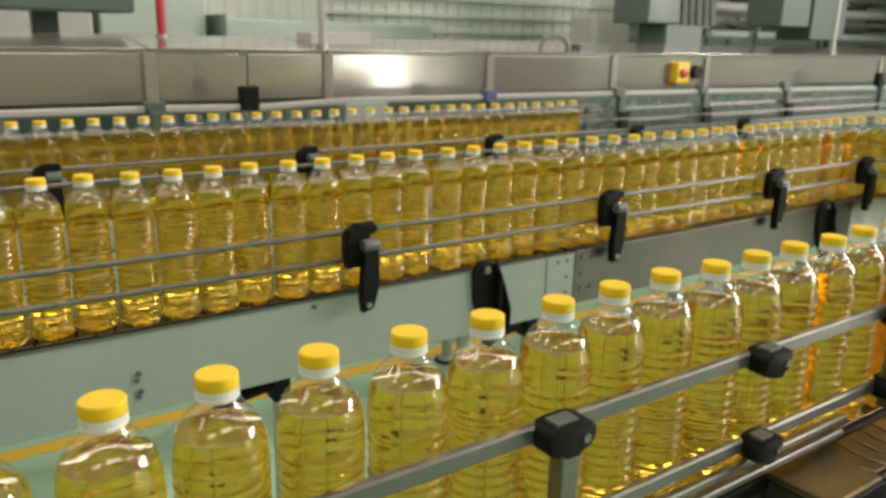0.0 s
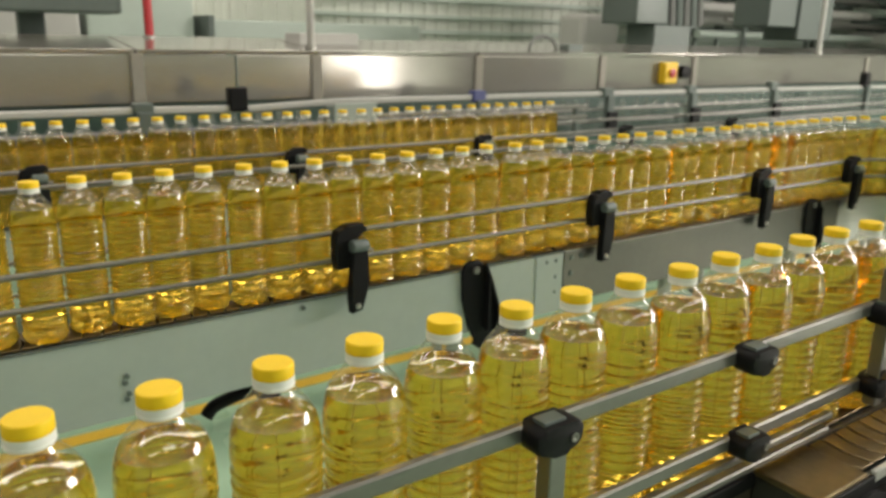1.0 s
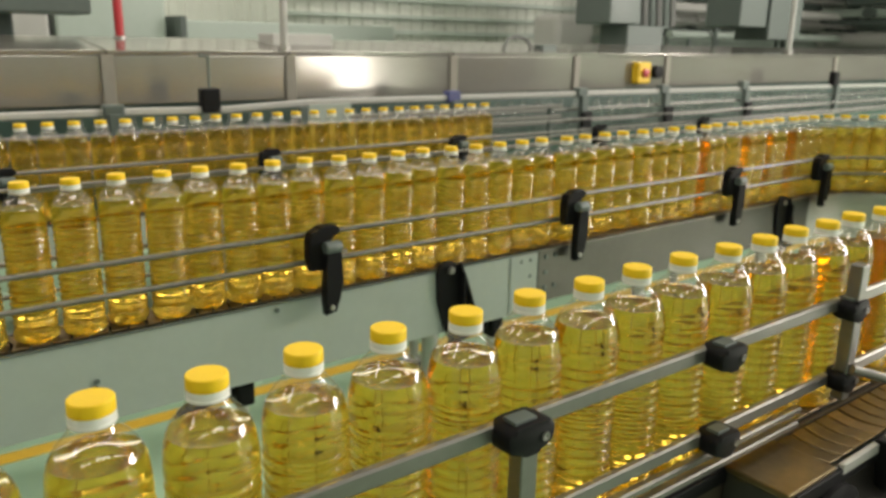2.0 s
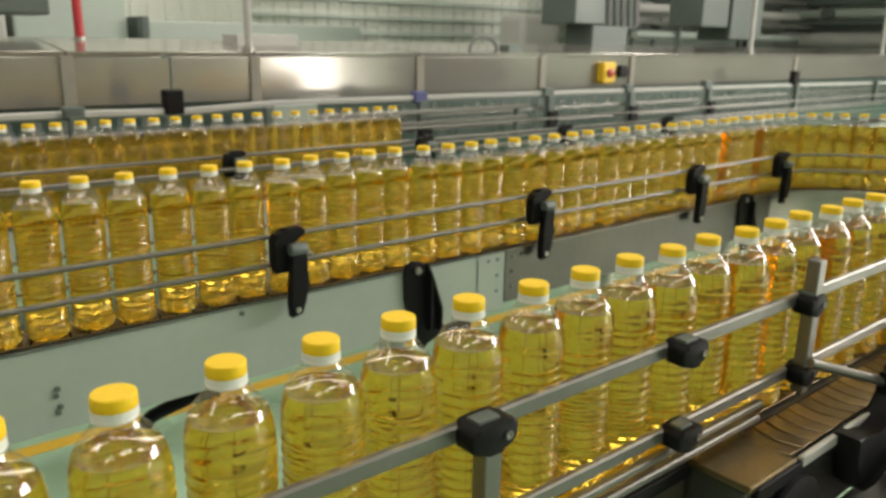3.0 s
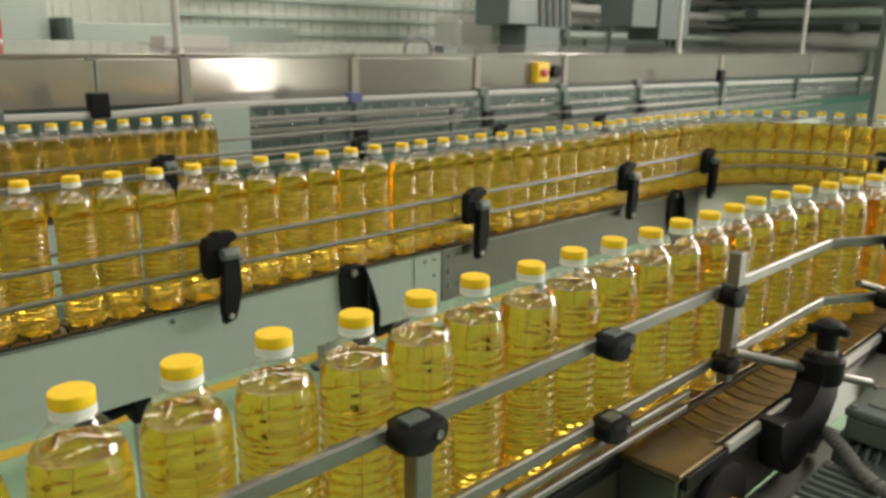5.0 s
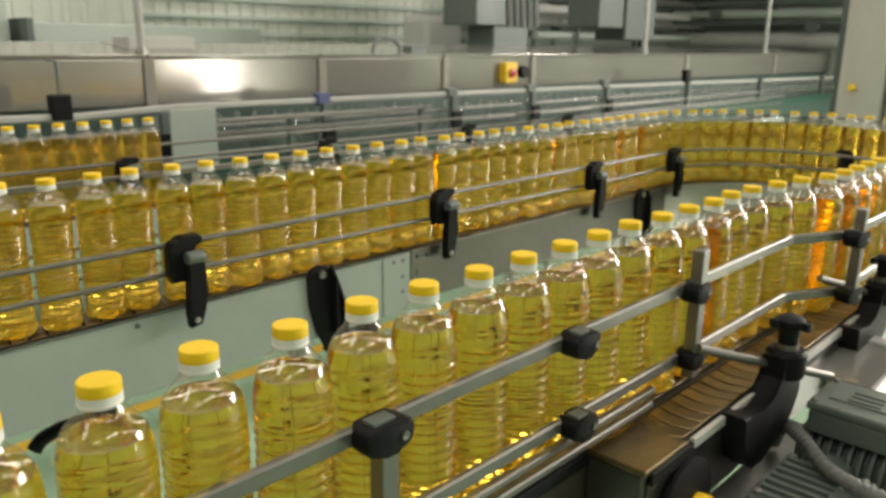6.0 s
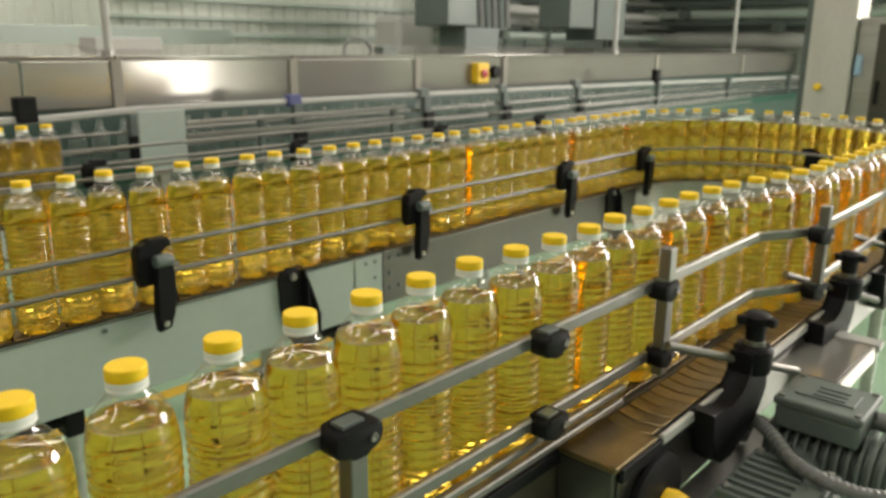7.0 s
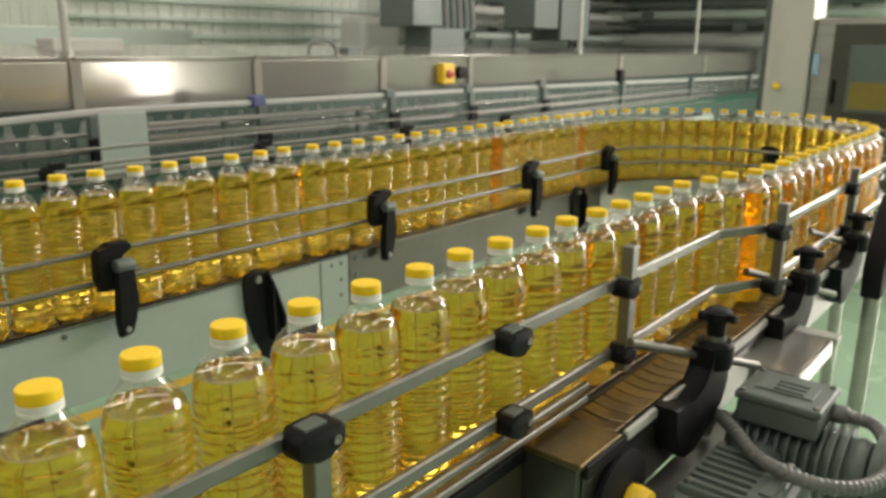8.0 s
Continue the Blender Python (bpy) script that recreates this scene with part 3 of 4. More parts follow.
def oval_clamp(x, y, z, post=None, w=0.062, rz=0.0):
    o = []
    for i in range(28):
        a = 2 * math.pi * (i + 0.5) / 28
        ca, sa = math.cos(a), math.sin(a)
        o.append((w / 2 * 1.12 * math.copysign(abs(ca) ** 0.62, ca), (0.0150 if sa > 0 else 0.0215) * math.copysign(abs(sa) ** (0.6 if sa > 0 else 0.85), sa)))
    bm = prism(B(), o, -0.034, 0.004, bev=0.007)
    bmesh.ops.transform(bm, matrix=pose(x, y, z, 0, 0, rz), verts=list(bm.verts))
    c = part("clamp", bm, M_BLACK, near_rail, "black nylon oval clamp", True)
    part("screw", lathe(B(), [(0.0, 0.0), (0.0055, 0.0), (0.0055, 0.002), (0.003, 0.002), (0.0, 0.0005)], 12, pose(x, y, z, 0, 0, rz) @ pose(w * 0.28, -0.034, -0.004, 90)), M_RAIL, c)
    part("slot", box(B(), -w * 0.32, w * 0.18, -0.026, -0.006, 0.0135, 0.0185, 0.001, pose(x, y, z, 0, 0, rz)), M_DARK, c)
    if post:
        part("post", box(B(), x - 0.012, x + 0.012, y - 0.030, y - 0.008, post[0], post[1], 0.002), M_RAIL, near_rail, "square steel post")
    return c


oval_clamp(0.540, YR, 1.090, (0.80, 1.088))
oval_clamp(0.916, YR, 1.090, None, 0.055)
oval_clamp(0.925, YR, 0.958, None, 0.055)
oval_clamp(1.272, YR, 1.086, (0.925, 1.160), 0.050)
oval_clamp(1.276, YR, 0.960, None, 0.050)
oval_clamp(1.885, YL - 0.075, 1.090, (0.935, 1.155), 0.052, -12)
oval_clamp(1.885, YL - 0.075, 0.958, None, 0.052, -12)
oval_clamp(2.62, YL - 0.066, 1.090, (0.935, 1.15), 0.052)
oval_clamp(2.62, YL - 0.066, 0.958, None, 0.052)

# bracket plates on the painted panel
for bx in (1.27, 2.98, -0.35):
    pb = thing("support_bracket", "black pierced bracket plate bolted to the conveyor side", "bracket", "support brackets")
    o = [(bx - 0.048, 0.880), (bx - 0.040, 0.902), (bx - 0.020, 0.912), (bx + 0.012, 0.908), (bx + 0.030, 0.892), (bx + 0.052, 0.84), (bx + 0.082, 0.76), (bx + 0.080, 0.692), (bx + 0.045, 0.662), (bx + 0.010, 0.655), (bx - 0.022, 0.72), (bx - 0.044, 0.80)]
    part("plate", prism(B(), o, YM - 0.084, YM - 0.0735, bev=0.003), M_BLACK, pb, "", True)
    part("rib", ribbon(B(), [(bx + 0.030, YM - 0.096, 0.79), (bx + 0.036, YM - 0.096, 0.79)], 0.17, 0.022), M_BLACK, pb)
    part("flange", tube(B(), [(bx + 0.026, YM - 0.090, 0.900), (bx + 0.050, YM - 0.090, 0.842), (bx + 0.078, YM - 0.090, 0.758), (bx + 0.076, YM - 0.090, 0.694)], 0.007, 8), M_BLACK, pb, "", True)
    part("bolt", lathe(B(), [(0.0, 0.0), (0.011, 0.0), (0.010, 0.006), (0.0, 0.007)], 16, pose(bx - 0.005, YM - 0.088, 0.885, 90)), M_RAIL, pb)

# ---------------------------------------------------------------- back of the hall
cover = thing("machine_cover", "long stainless steel machine housing with panel seams", "machine housing")
edges = [-4.0, -1.2, 1.02, 1.98, 3.12, 4.25, 5.3, 8.0, 10.4, 12.5]
for a, b in zip(edges, edges[1:]):
    part("panel", box(B(), a + 0.006, b - 0.006, 4.0, 4.03, 1.165, 1.40, 0.004), M_BEIGE, cover)
    part("top_panel", box(B(), a + 0.004, b - 0.004, 4.0, 4.6, -0.012, 0.012, 0.004, pose(0, 4.0, 1.412, 6) @ pose(0, -4.0, 0)), M_BEIGE, cover)
part("body", box(B(), -4.0, 12.5, 4.031, 4.7, 0.5, 1.385), M_TEAL, cover, "dark teal machine body")
for ex in (-3, 0, 3, 6, 9, 12):
    part("leg", box(B(), ex - 0.04, ex + 0.04, 4.3, 4.38, 0.0, 0.5, 0.004), M_STEEL, cover)
for ex in edges[1:-1]:
    part("seam_strip", box(B(), ex - 0.03, ex + 0.03, 3.985, 3.998, 1.16, 1.405, 0.003), M_SEAM, cover)

empties = thing("conveyor", "back conveyor with white guide rail and empty bottles", "conveyor", "conveyors")
part("side_panel", box(B(), -4, 12.5, 3.44, 3.46, 0.66, 0.855, 0.003), M_TEAL, empties)
part("side_strip", box(B(), -4, 12.5, 3.44, 3.46, 0.8555, 0.925, 0.003), M_GREEN, empties, "dark green belt edge")
part("bed", box(B(), -4, 12.5, 3.462, 3.95, 0.76, 0.80, 0.003), M_PLATE, empties)
for ex in range(-3, 11, 2):
    part("leg", box(B(), ex - 0.025, ex + 0.025, 3.75, 3.80, 0.0, 0.76, 0.004), M_STEEL, empties)
back_rail = thing("guide_rail", "white plastic guide rail on dark posts", "guide rail", "guide rails")
pts = [(-4, 3.62, 1.165), (1.0, 3.62, 1.165), (1.45, 3.62, 1.158), (1.9, 3.62, 1.178), (4.2, 3.62, 1.17), (7.2, 3.62, 1.15), (12.5, 3.62, 1.10)]
part("rail", ribbon(B(), pts, 0.032, 0.03), M_WHITE, back_rail)
for z in (1.07, 0.99):
    part("rail", tube(B(), [(-4, 3.62, z), (12.5, 3.62, z)], 0.008, 8), M_RAIL, back_rail)
for i, px in enumerate((-0.2, 0.93, 1.845, 2.82, 3.9, 4.77, 5.8, 7.26, 9.0, 11.0)):
    part("post", box(B(), px - 0.03, px + 0.03, 3.56, 3.60, 0.80, 1.16, 0.004), M_DARK, back_rail)
empty_first = None
for i in range(110):
    ex = -0.6 + i * 0.118
    if empty_first is None:
        empty_first = thing("empty_bottle", "empty clear plastic bottle without a cap", "bottle", "empty bottles", m=pose(ex, 3.75, 0.8005))
        part("body", lathe(B(), [(0.0, 0.004), (0.036, 0.0), (0.042, 0.012), (0.040, 0.06), (0.042, 0.12), (0.040, 0.18), (0.042, 0.222), (0.0375, 0.252), (0.0275, 0.2765), (0.0165, 0.292), (0.0155, 0.30)], 20), M_EMPTY, empty_first, "", True)
        part("neck_ring", lathe(B(), [(0.0150, 0.300), (0.0185, 0.301), (0.0185, 0.304), (0.0150, 0.305), (0.0148, 0.325), (0.0135, 0.325)], 20), M_EMPTY, empty_first, "", True)
    else:
        copy_thing(empty_first, pose(ex, 3.75 + 0.01 * (i % 3), 0.8005))

# drive box switch
sw = thing("emergency_switch", "yellow switch box with a red knob on the machine housing", "switch")
part("box", box(B(), 4.87, 5.02, 3.93, 4.001, 1.20, 1.36, 0.012), M_YELLOW, sw)
part("knob", lathe(B(), [(0.0, 0.0), (0.03, 0.0), (0.034, 0.02), (0.0, 0.026)], 18, pose(4.945, 3.93, 1.28, 90)), M_RED, sw)

# ---------------------------------------------------------------- drive end of the empty lane
part("end_cover", box(B(), 0.985, 1.118, 0.457, 0.563, 0.874, 0.886, 0.003), M_CHAIN, lane_conveyor, "oily steel cover plate")
part("end_box", box(B(), 0.988, 1.12, 0.4625, 0.5615, 0.70, 0.873, 0.004), M_PLATE, lane_conveyor, "grey steel drive end box")
for ex, ez in ((1.02, 0.85), (1.02, 0.74), (1.09, 0.85)):
    part("bolt", lathe(B(), [(0.0, 0.0), (0.007, 0.0), (0.007, 0.004), (0.0, 0.005)], 12, pose(ex, 0.4625, ez, 90)), M_RAIL, lane_conveyor)
part("edge_strip", box(B(), 1.13, 3.19, 0.4515, 0.4605, 0.868, 0.887, 0.002), M_WHITE, lane_conveyor, "pale plastic edge strip")


def knob_bracket(dx, yb=0.4605, with_rod=True):
    k = thing("rail_bracket", "black swivel bracket with a clamp knob holding the rail", "bracket", "rail brackets")
    o = [(1.395, 0.955), (1.478, 0.955), (1.498, 0.865), (1.470, 0.825), (1.42, 0.795), (1.345, 0.772), (1.300, 0.776), (1.268, 0.800), (1.252, 0.845), (1.240, 0.893), (1.262, 0.890), (1.325, 0.876), (1.372, 0.888), (1.398, 0.915)]
    part("arm", prism(B(), [(x + dx, z) for x, z in o], yb - 0.044, yb, bev=0.005), M_BLACK, k, "", True)
    c = (1.437 + dx, yb - 0.03)
    part("sleeve", lathe(B(), [(0.0, 0.94), (0.033, 0.94), (0.036, 0.95), (0.036, 0.985), (0.030, 0.992), (0.0, 0.992)], 24, pose(c[0], c[1], -0.03)), M_BLACK, k, "", True)
    part("collar", lathe(B(), [(0.0, 0.961), (0.020, 0.961), (0.020, 0.972), (0.0, 0.972)], 20, pose(*c, 0)), M_RAIL, k, "steel collar", True)
    bm = lathe(B(), [(0.0, 0.972), (0.017, 0.972), (0.019, 1.000), (0.024, 1.004), (0.026, 1.018), (0.018, 1.024), (0.0, 1.025)], 20, pose(*c, 0))
    for a in (20, 140, 260):
        box(bm, 0.012, 0.038, -0.008, 0.008, 1.004, 1.020, 0.003, pose(*c, 0, 0, 0, a))
    part("knob", bm, M_BLACK, k, "black three-lobed knob", True)
    if with_rod:
        part("rod", tube(B(), [(1.262 + dx, YR - 0.036, 0.985), (1.455 + dx, yb - 0.031, 0.918), (1.556 + dx, yb - 0.077, 0.883)], 0.0085, 12), M_RAIL, k, "steel rod", True)
    return k


knob_bracket(0.0)
knob_bracket(0.60)
knob_bracket(1.14, 0.4605)

stand = thing("rail_stand", "steel floor stand with a black bracket head", "stand")
part("post", lathe(B(), [(0.0, 0.012), (0.021, 0.012), (0.021, 0.88), (0.0, 0.88)], 20, pose(2.30, 0.32, 0)), M_STEEL, stand, "", True)
part("foot", lathe(B(), [(0.0, 0.0), (0.07, 0.0), (0.07, 0.006), (0.024, 0.02), (0.0, 0.02)], 20, pose(2.30, 0.32, 0)), M_BLACK, stand, "", True)
part("head", prism(B(), [(2.26, 0.86), (2.34, 0.86), (2.36, 0.94), (2.45, 1.02), (2.44, 1.10), (2.37, 1.12), (2.28, 1.02), (2.25, 0.94)], 0.295, 0.345, bev=0.006), M_BLACK, stand, "", True)

tray = thing("drip_tray", "worn sheet metal drip tray with a white front edge", "tray")
part("sheet", box(B(), 1.665, 1.975, 0.335, 0.4605, 0.832, 0.838, 0.002), M_BEIGE, tray)
part("edge", box(B(), 1.935, 1.979, 0.318, 0.4605, 0.826, 0.842, 0.002), M_WHITE, tray, "white folded edge")
part("lip", box(B(), 1.665, 1.934, 0.326, 0.3345, 0.80, 0.838, 0.002), M_STEEL, tray)
part("stay", box(B(), 1.80, 1.83, 0.44, 0.4605, 0.74, 0.8315, 0.002), M_STEEL, tray)

# gear motor
mo = thing("gear_motor", "grey-green enamelled gear motor with a terminal box", "motor")
bm = B()
prof = [(0.0, -0.13), (0.060, -0.13), (0.066, -0.12)]
for i in range(11):
    y = -0.11 + i * 0.0185
    prof += [(0.060, y), (0.080, y + 0.001), (0.080, y + 0.0065), (0.060, y + 0.0075)]
prof += [(0.066, 0.10), (0.062, 0.115), (0.0, 0.115)]
part("finned_body", lathe(bm, prof, 28, pose(1.532, 0.275, 0.735, 90)), M_MOTOR, mo, "", True)
bm = box(B(), 1.464, 1.600, 0.240, 0.388, 0.800, 0.845, 0.006)
tb = part("terminal_box", bm, M_MOTOR, mo)
bm = box(B(), 1.460, 1.604, 0.236, 0.392, 0.8455, 0.862, 0.005)
box(bm, 1.50, 1.565, 0.262, 0.366, 0.861, 0.865, 0.002)
for i in range(3):
    box(bm, 1.508 + 0.02 * i, 1.516 + 0.02 * i, 0.280, 0.335, 0.864, 0.868, 0.001)
lid = part("lid", bm, M_MOTOR, tb)
for ex in (1.472, 1.592):
    for ey in (0.248, 0.380):
        part("screw", lathe(B(), [(0.0, 0.862), (0.006, 0.862), (0.006, 0.866), (0.0, 0.867)], 12, pose(ex, ey, 0)), M_RAIL, tb)
part("fan_cowl", lathe(B(), [(0.0, 0.0), (0.070, 0.0), (0.084, 0.012), (0.086, 0.06), (0.080, 0.062), (0.0, 0.05)], 28, pose(1.532, 0.09, 0.735, -90)), M_DARK, mo, "dark fan cowl", True)
gear = part("gearbox", box(B(), 1.185, 1.400, 0.225, 0.400, 0.655, 0.770, 0.014), M_MOTOR, mo)
part("cover", box(B(), 1.20, 1.385, 0.240, 0.388, 0.769, 0.786, 0.004), M_MOTOR, gear)
for i in range(7):
    part("fin", box(B(), 1.21 + i * 0.024, 1.217 + i * 0.024, 0.285, 0.380, 0.7855, 0.793, 0.001), M_MOTOR, gear)
for ex in (1.215, 1.37):
    for ey in (0.255, 0.374):
        part("bolt", lathe(B(), [(0.0, 0.786), (0.008, 0.786), (0.008, 0.793), (0.0, 0.794)], 6, pose(ex, ey, 0)), M_RAIL, gear)
part("raised_mark", box(B(), 1.25, 1.34, 0.248, 0.272, 0.7855, 0.790, 0.002), M_MOTOR, gear)
part("flange", lathe(B(), [(0.0, 0.0), (0.085, 0.0), (0.085, 0.018), (0.070, 0.022), (0.0, 0.022)], 28, pose(1.11, 0.4615, 0.775, 90)), M_BLACK, mo, "black bearing flange", True)
part("shaft_cap", lathe(B(), [(0.0, 0.0), (0.025, 0.0), (0.027, 0.016), (0.023, 0.036), (0.0, 0.040)], 24, pose(1.125, 0.4385, 0.772, 90)), M_YELLOW, mo, "orange-yellow shaft cap", True)
part("shaft_housing", lathe(B(), [(0.0, 0.0), (0.05, 0.0), (0.05, 0.12), (0.0, 0.12)], 24, pose(1.36, 0.335, 0.72, 0, 90, 0)), M_MOTOR, mo, "", True)
part("foot_plate", box(B(), 1.19, 1.62, 0.399, 0.4605, 0.70, 0.74, 0.004), M_STEEL, mo)
part("cable_gland", lathe(B(), [(0.0, 0.0), (0.018, 0.0), (0.018, 0.025), (0.013, 0.03), (0.0, 0.03)], 16, pose(1.570, 0.240, 0.822, 90)), M_CABLE, mo, "grey cable gland", True)


def spline(pts, k=8):
    pts = [Vector(p) for p in pts]
    out = []
    for i in range(len(pts) - 1):
        a, b, c, d = pts[max(i - 1, 0)], pts[i], pts[i + 1], pts[min(i + 2, len(pts) - 1)]
        for j in range(k):
            t = j / k
            out.append(0.5 * (2 * b + (c - a) * t + (2 * a - 5 * b + 4 * c - d) * t * t + (3 * b - a - 3 * c + d) * t ** 3))
    return out + [pts[-1]]


part("cable", tube(B(), spline([(1.570, 0.215, 0.822), (1.572, 0.168, 0.818), (1.520, 0.135, 0.806), (1.440, 0.120, 0.795), (1.360, 0.150, 0.795), (1.318, 0.215, 0.80), (1.330, 0.30, 0.808), (1.41, 0.375, 0.81), (1.46, 0.425, 0.80), (1.47, 0.445, 0.75)], 14), 0.0125, 12, 0.07), M_CABLE, mo, "grey corrugated cable hose", False)

# ---------------------------------------------------------------- fittings on the painted panel
for bx, bz in ((0.340, 0.792), (0.336, 0.778), (0.342, 0.752), (0.337, 0.740), (0.752, 0.868), (1.541, 0.862), (1.578, 0.862), (1.578, 0.812), (1.578, 0.764)):
    part("bolt", lathe(B(), [(0.0, 0.0), (0.006, 0.0), (0.006, 0.004), (0.0, 0.005)], 12, pose(bx, YM - 0.073, bz, 90)), M_DARK, mid_conveyor)
for bx, bz in ((1.645, 0.862), (1.685, 0.862), (1.645, 0.812), (1.645, 0.764), (1.685, 0.764)):
    part("bolt", lathe(B(), [(0.0, 0.0), (0.007, 0.0), (0.007, 0.004), (0.0, 0.005)], 12, pose(bx, YM - 0.073, bz, 90)), M_DARK, mid_steel)
part("splice_plate", box(B(), 1.50, 1.606, YM - 0.0765, YM - 0.0735, 0.70, 0.878, 0.001), M_PAINT, mid_conveyor)
part("top_edge", box(B(), -4.0, 1.612, YM - 0.0755, YM - 0.0655, ZT - 0.0028, ZT + 0.001, 0.0005), M_DARK, mid_conveyor, "dark worn top edge")
part("top_edge", box(B(), 1.616, CX - 0.002, YM - 0.0755, YM - 0.0655, ZT - 0.0028, ZT + 0.001, 0.0005), M_RAIL, mid_steel)

for bx in (0.69, 1.52):
    hk = thing("foot_bracket", "black curved support bracket under the conveyor", "bracket", "foot brackets")
    part("hook", tube(B(), spline([(bx - 0.155, 1.72, 0.597), (bx - 0.135, 1.72, 0.618), (bx - 0.092, 1.72, 0.630), (bx - 0.05, 1.72, 0.637), (bx - 0.01, 1.72, 0.645)], 6), 0.017, 10), M_BLACK, hk, "", True)
    part("block", box(B(), bx - 0.018, bx + 0.03, 1.69, 1.75, 0.60, 0.72, 0.008), M_BLACK, hk)
    part("rod", tube(B(), [(bx + 0.005, 1.72, 0.0), (bx + 0.005, 1.72, 0.605)], 0.016, 12), M_STEEL, hk, "", True)

# ---------------------------------------------------------------- column and cabinet past the turn
col = thing("steel_column", "tall brushed stainless machine column with an orange button", "machine column")
part("body", box(B(), 5.60, 5.88, 1.428, 1.697, 0.0, 2.9, 0.006), M_SATIN, col)
part("button", lathe(B(), [(0.0, 0.0), (0.022, 0.0), (0.024, 0.02), (0.0, 0.026)], 16, pose(5.60, 1.61, 1.25, 0, -90, 0)), M_YELLOW, col, "orange button")
post = thing("dark_pillar", "dark green-grey painted steel pillar", "pillar")
part("body", box(B(), 5.80, 6.0, 1.715, 1.80, 0.0, 2.9, 0.008), M_DARK, post)
cab = thing("control_cabinet", "dark stainless control cabinet with a glazed door", "cabinet")
part("body", box(B(), 5.66, 6.2, 0.15, 1.42, 0.0, 1.69, 0.008), M_STEEL, cab)
part("door", box(B(), 5.640, 5.659, 0.55, 1.30, 0.06, 1.65, 0.004), M_PLATE, cab, "steel door")
part("window", box(B(), 5.630, 5.6395, 0.90, 1.19, 1.10, 1.52, 0.003), M_DARK, cab, "dark window pane")
part("panel", box(B(), 5.626, 5.6295, 0.93, 1.17, 1.12, 1.29, 0.001), surface("olive_yellow_panel", (0.20, 0.15, 0.03), 0.4), cab, "olive yellow panel behind the window")
part("handle", box(B(), 5.622, 5.6395, 1.255, 1.275, 1.15, 1.30, 0.004), M_BLACK, cab)
part("label_plate", box(B(), 5.634, 5.6595, 1.375, 1.412, 1.33, 1.46, 0.002), surface("pale_blue_plastic", (0.35, 0.50, 0.66), 0.4), cab, "pale blue plate")

# ---------------------------------------------------------------- hanging gear over the back line


def hanging_box(label, boxes, m=M_DARK):
    h = thing("hanging_unit", label, "machine unit", "hanging units")
    for (x0, x1, y0, y1, z0, z1) in boxes:
        part("housing", box(B(), x0, x1, y0, y1, z0, z1, 0.012), m, h)
    x0, x1, y0, y1, z0, z1 = boxes[0]
    part("hanger", tube(B(), [((x0 + x1) / 2, (y0 + y1) / 2, z1 - 0.01), ((x0 + x1) / 2, (y0 + y1) / 2, ZH)], 0.03, 10), M_STEEL, h, "", True)
    return h


u1 = hanging_box("dark grey-green motor unit with cables hanging from the ceiling", [(5.26, 5.66, 4.6, 5.0, 1.66, 2.5), (5.48, 5.97, 4.58, 4.9, 1.40, 1.655)])
for i in range(6):
    part("cable", tube(B(), spline([(5.72 + 0.1 * i, 4.72, 2.6), (5.70 + 0.1 * i, 4.70, 2.0), (5.73 + 0.1 * i, 4.70, 1.66)], 4), 0.042, 8), M_CABLE if i % 2 else M_DARK, u1, "thick hanging cable", True)
part("cable_tray", box(B(), 5.68, 6.34, 4.78, 4.82, 1.64, 2.6, 0.003), M_DARK, u1)
hanging_box("pair of dark grey-green boxes hanging from the ceiling", [(7.18, 7.66, 4.6, 5.0, 1.68, 2.5), (7.72, 8.34, 4.6, 5.0, 1.56, 2.5)])
hanging_box("dark grey box hanging from the ceiling", [(0.30, 1.12, 4.6, 5.0, 1.60, 2.4)])
hanging_box("narrow dark post hanging from the ceiling", [(0.66, 0.80, 5.01, 5.1, 1.44, 1.9)])


def upright_pipe(name, label, x, y, z0, r, mat):
    p = thing(name, label, "pipe", "upright pipes")
    part("tube", tube(B(), [(x, y, z0), (x, y, ZH)], r, 14), mat, p, "", True)
    part("socket", lathe(B(), [(0.0, 0.0), (r * 1.5, 0.0), (r * 1.5, 0.03), (0.0, 0.03)], 14, pose(x, y, z0)), M_STEEL, p, "", True)


upright_pipe("white_pipe", "white upright pipe from the machine housing to the ceiling", 1.98, 4.06, 1.425, 0.022, M_WHITE)
upright_pipe("white_pipe", "white upright pipe from the machine housing to the ceiling", 7.2, 4.06, 1.425, 0.024, M_WHITE)
upright_pipe("white_pipe", "white upright pipe from the machine housing to the ceiling", 10.2, 4.06, 1.425, 0.024, M_WHITE)
upright_pipe("red_pipe", "red upright fire pipe before the hall wall", 1.24, 4.55, 1.46, 0.024, M_RED)

duct = thing("air_duct", "mint painted sheet metal duct before the wall", "duct")
part("run", box(B(), 2.2, 4.2, 6.3, 6.7, 1.42, 1.62, 0.01), M_MINT, duct)
part("flange", box(B(), 2.17, 2.22, 6.27, 6.73, 1.39, 1.65, 0.004), M_DARK, duct)
for ex in (2.5, 3.9):
    part("leg", box(B(), ex - 0.03, ex + 0.03, 6.48, 6.54, 0.0, 1.42, 0.004), M_STEEL, duct)
tank = thing("plastic_tank", "pale translucent plastic tank on a stand", "tank")
part("body", box(B(), 6.35, 6.95, 6.3, 6.7, 1.40, 1.80, 0.06), M_WHITE, tank)
part("stand", box(B(), 6.40, 6.90, 6.35, 6.65, 0.0, 1.40, 0.01), M_STEEL, tank)
wt = thing("wall_tank", "pale mint machine panels by the wall", "machine")
part("body", box(B(), -1.0, 1.25, 6.4, 7.0, 0.0, 1.75, 0.02), M_WHITE, wt)
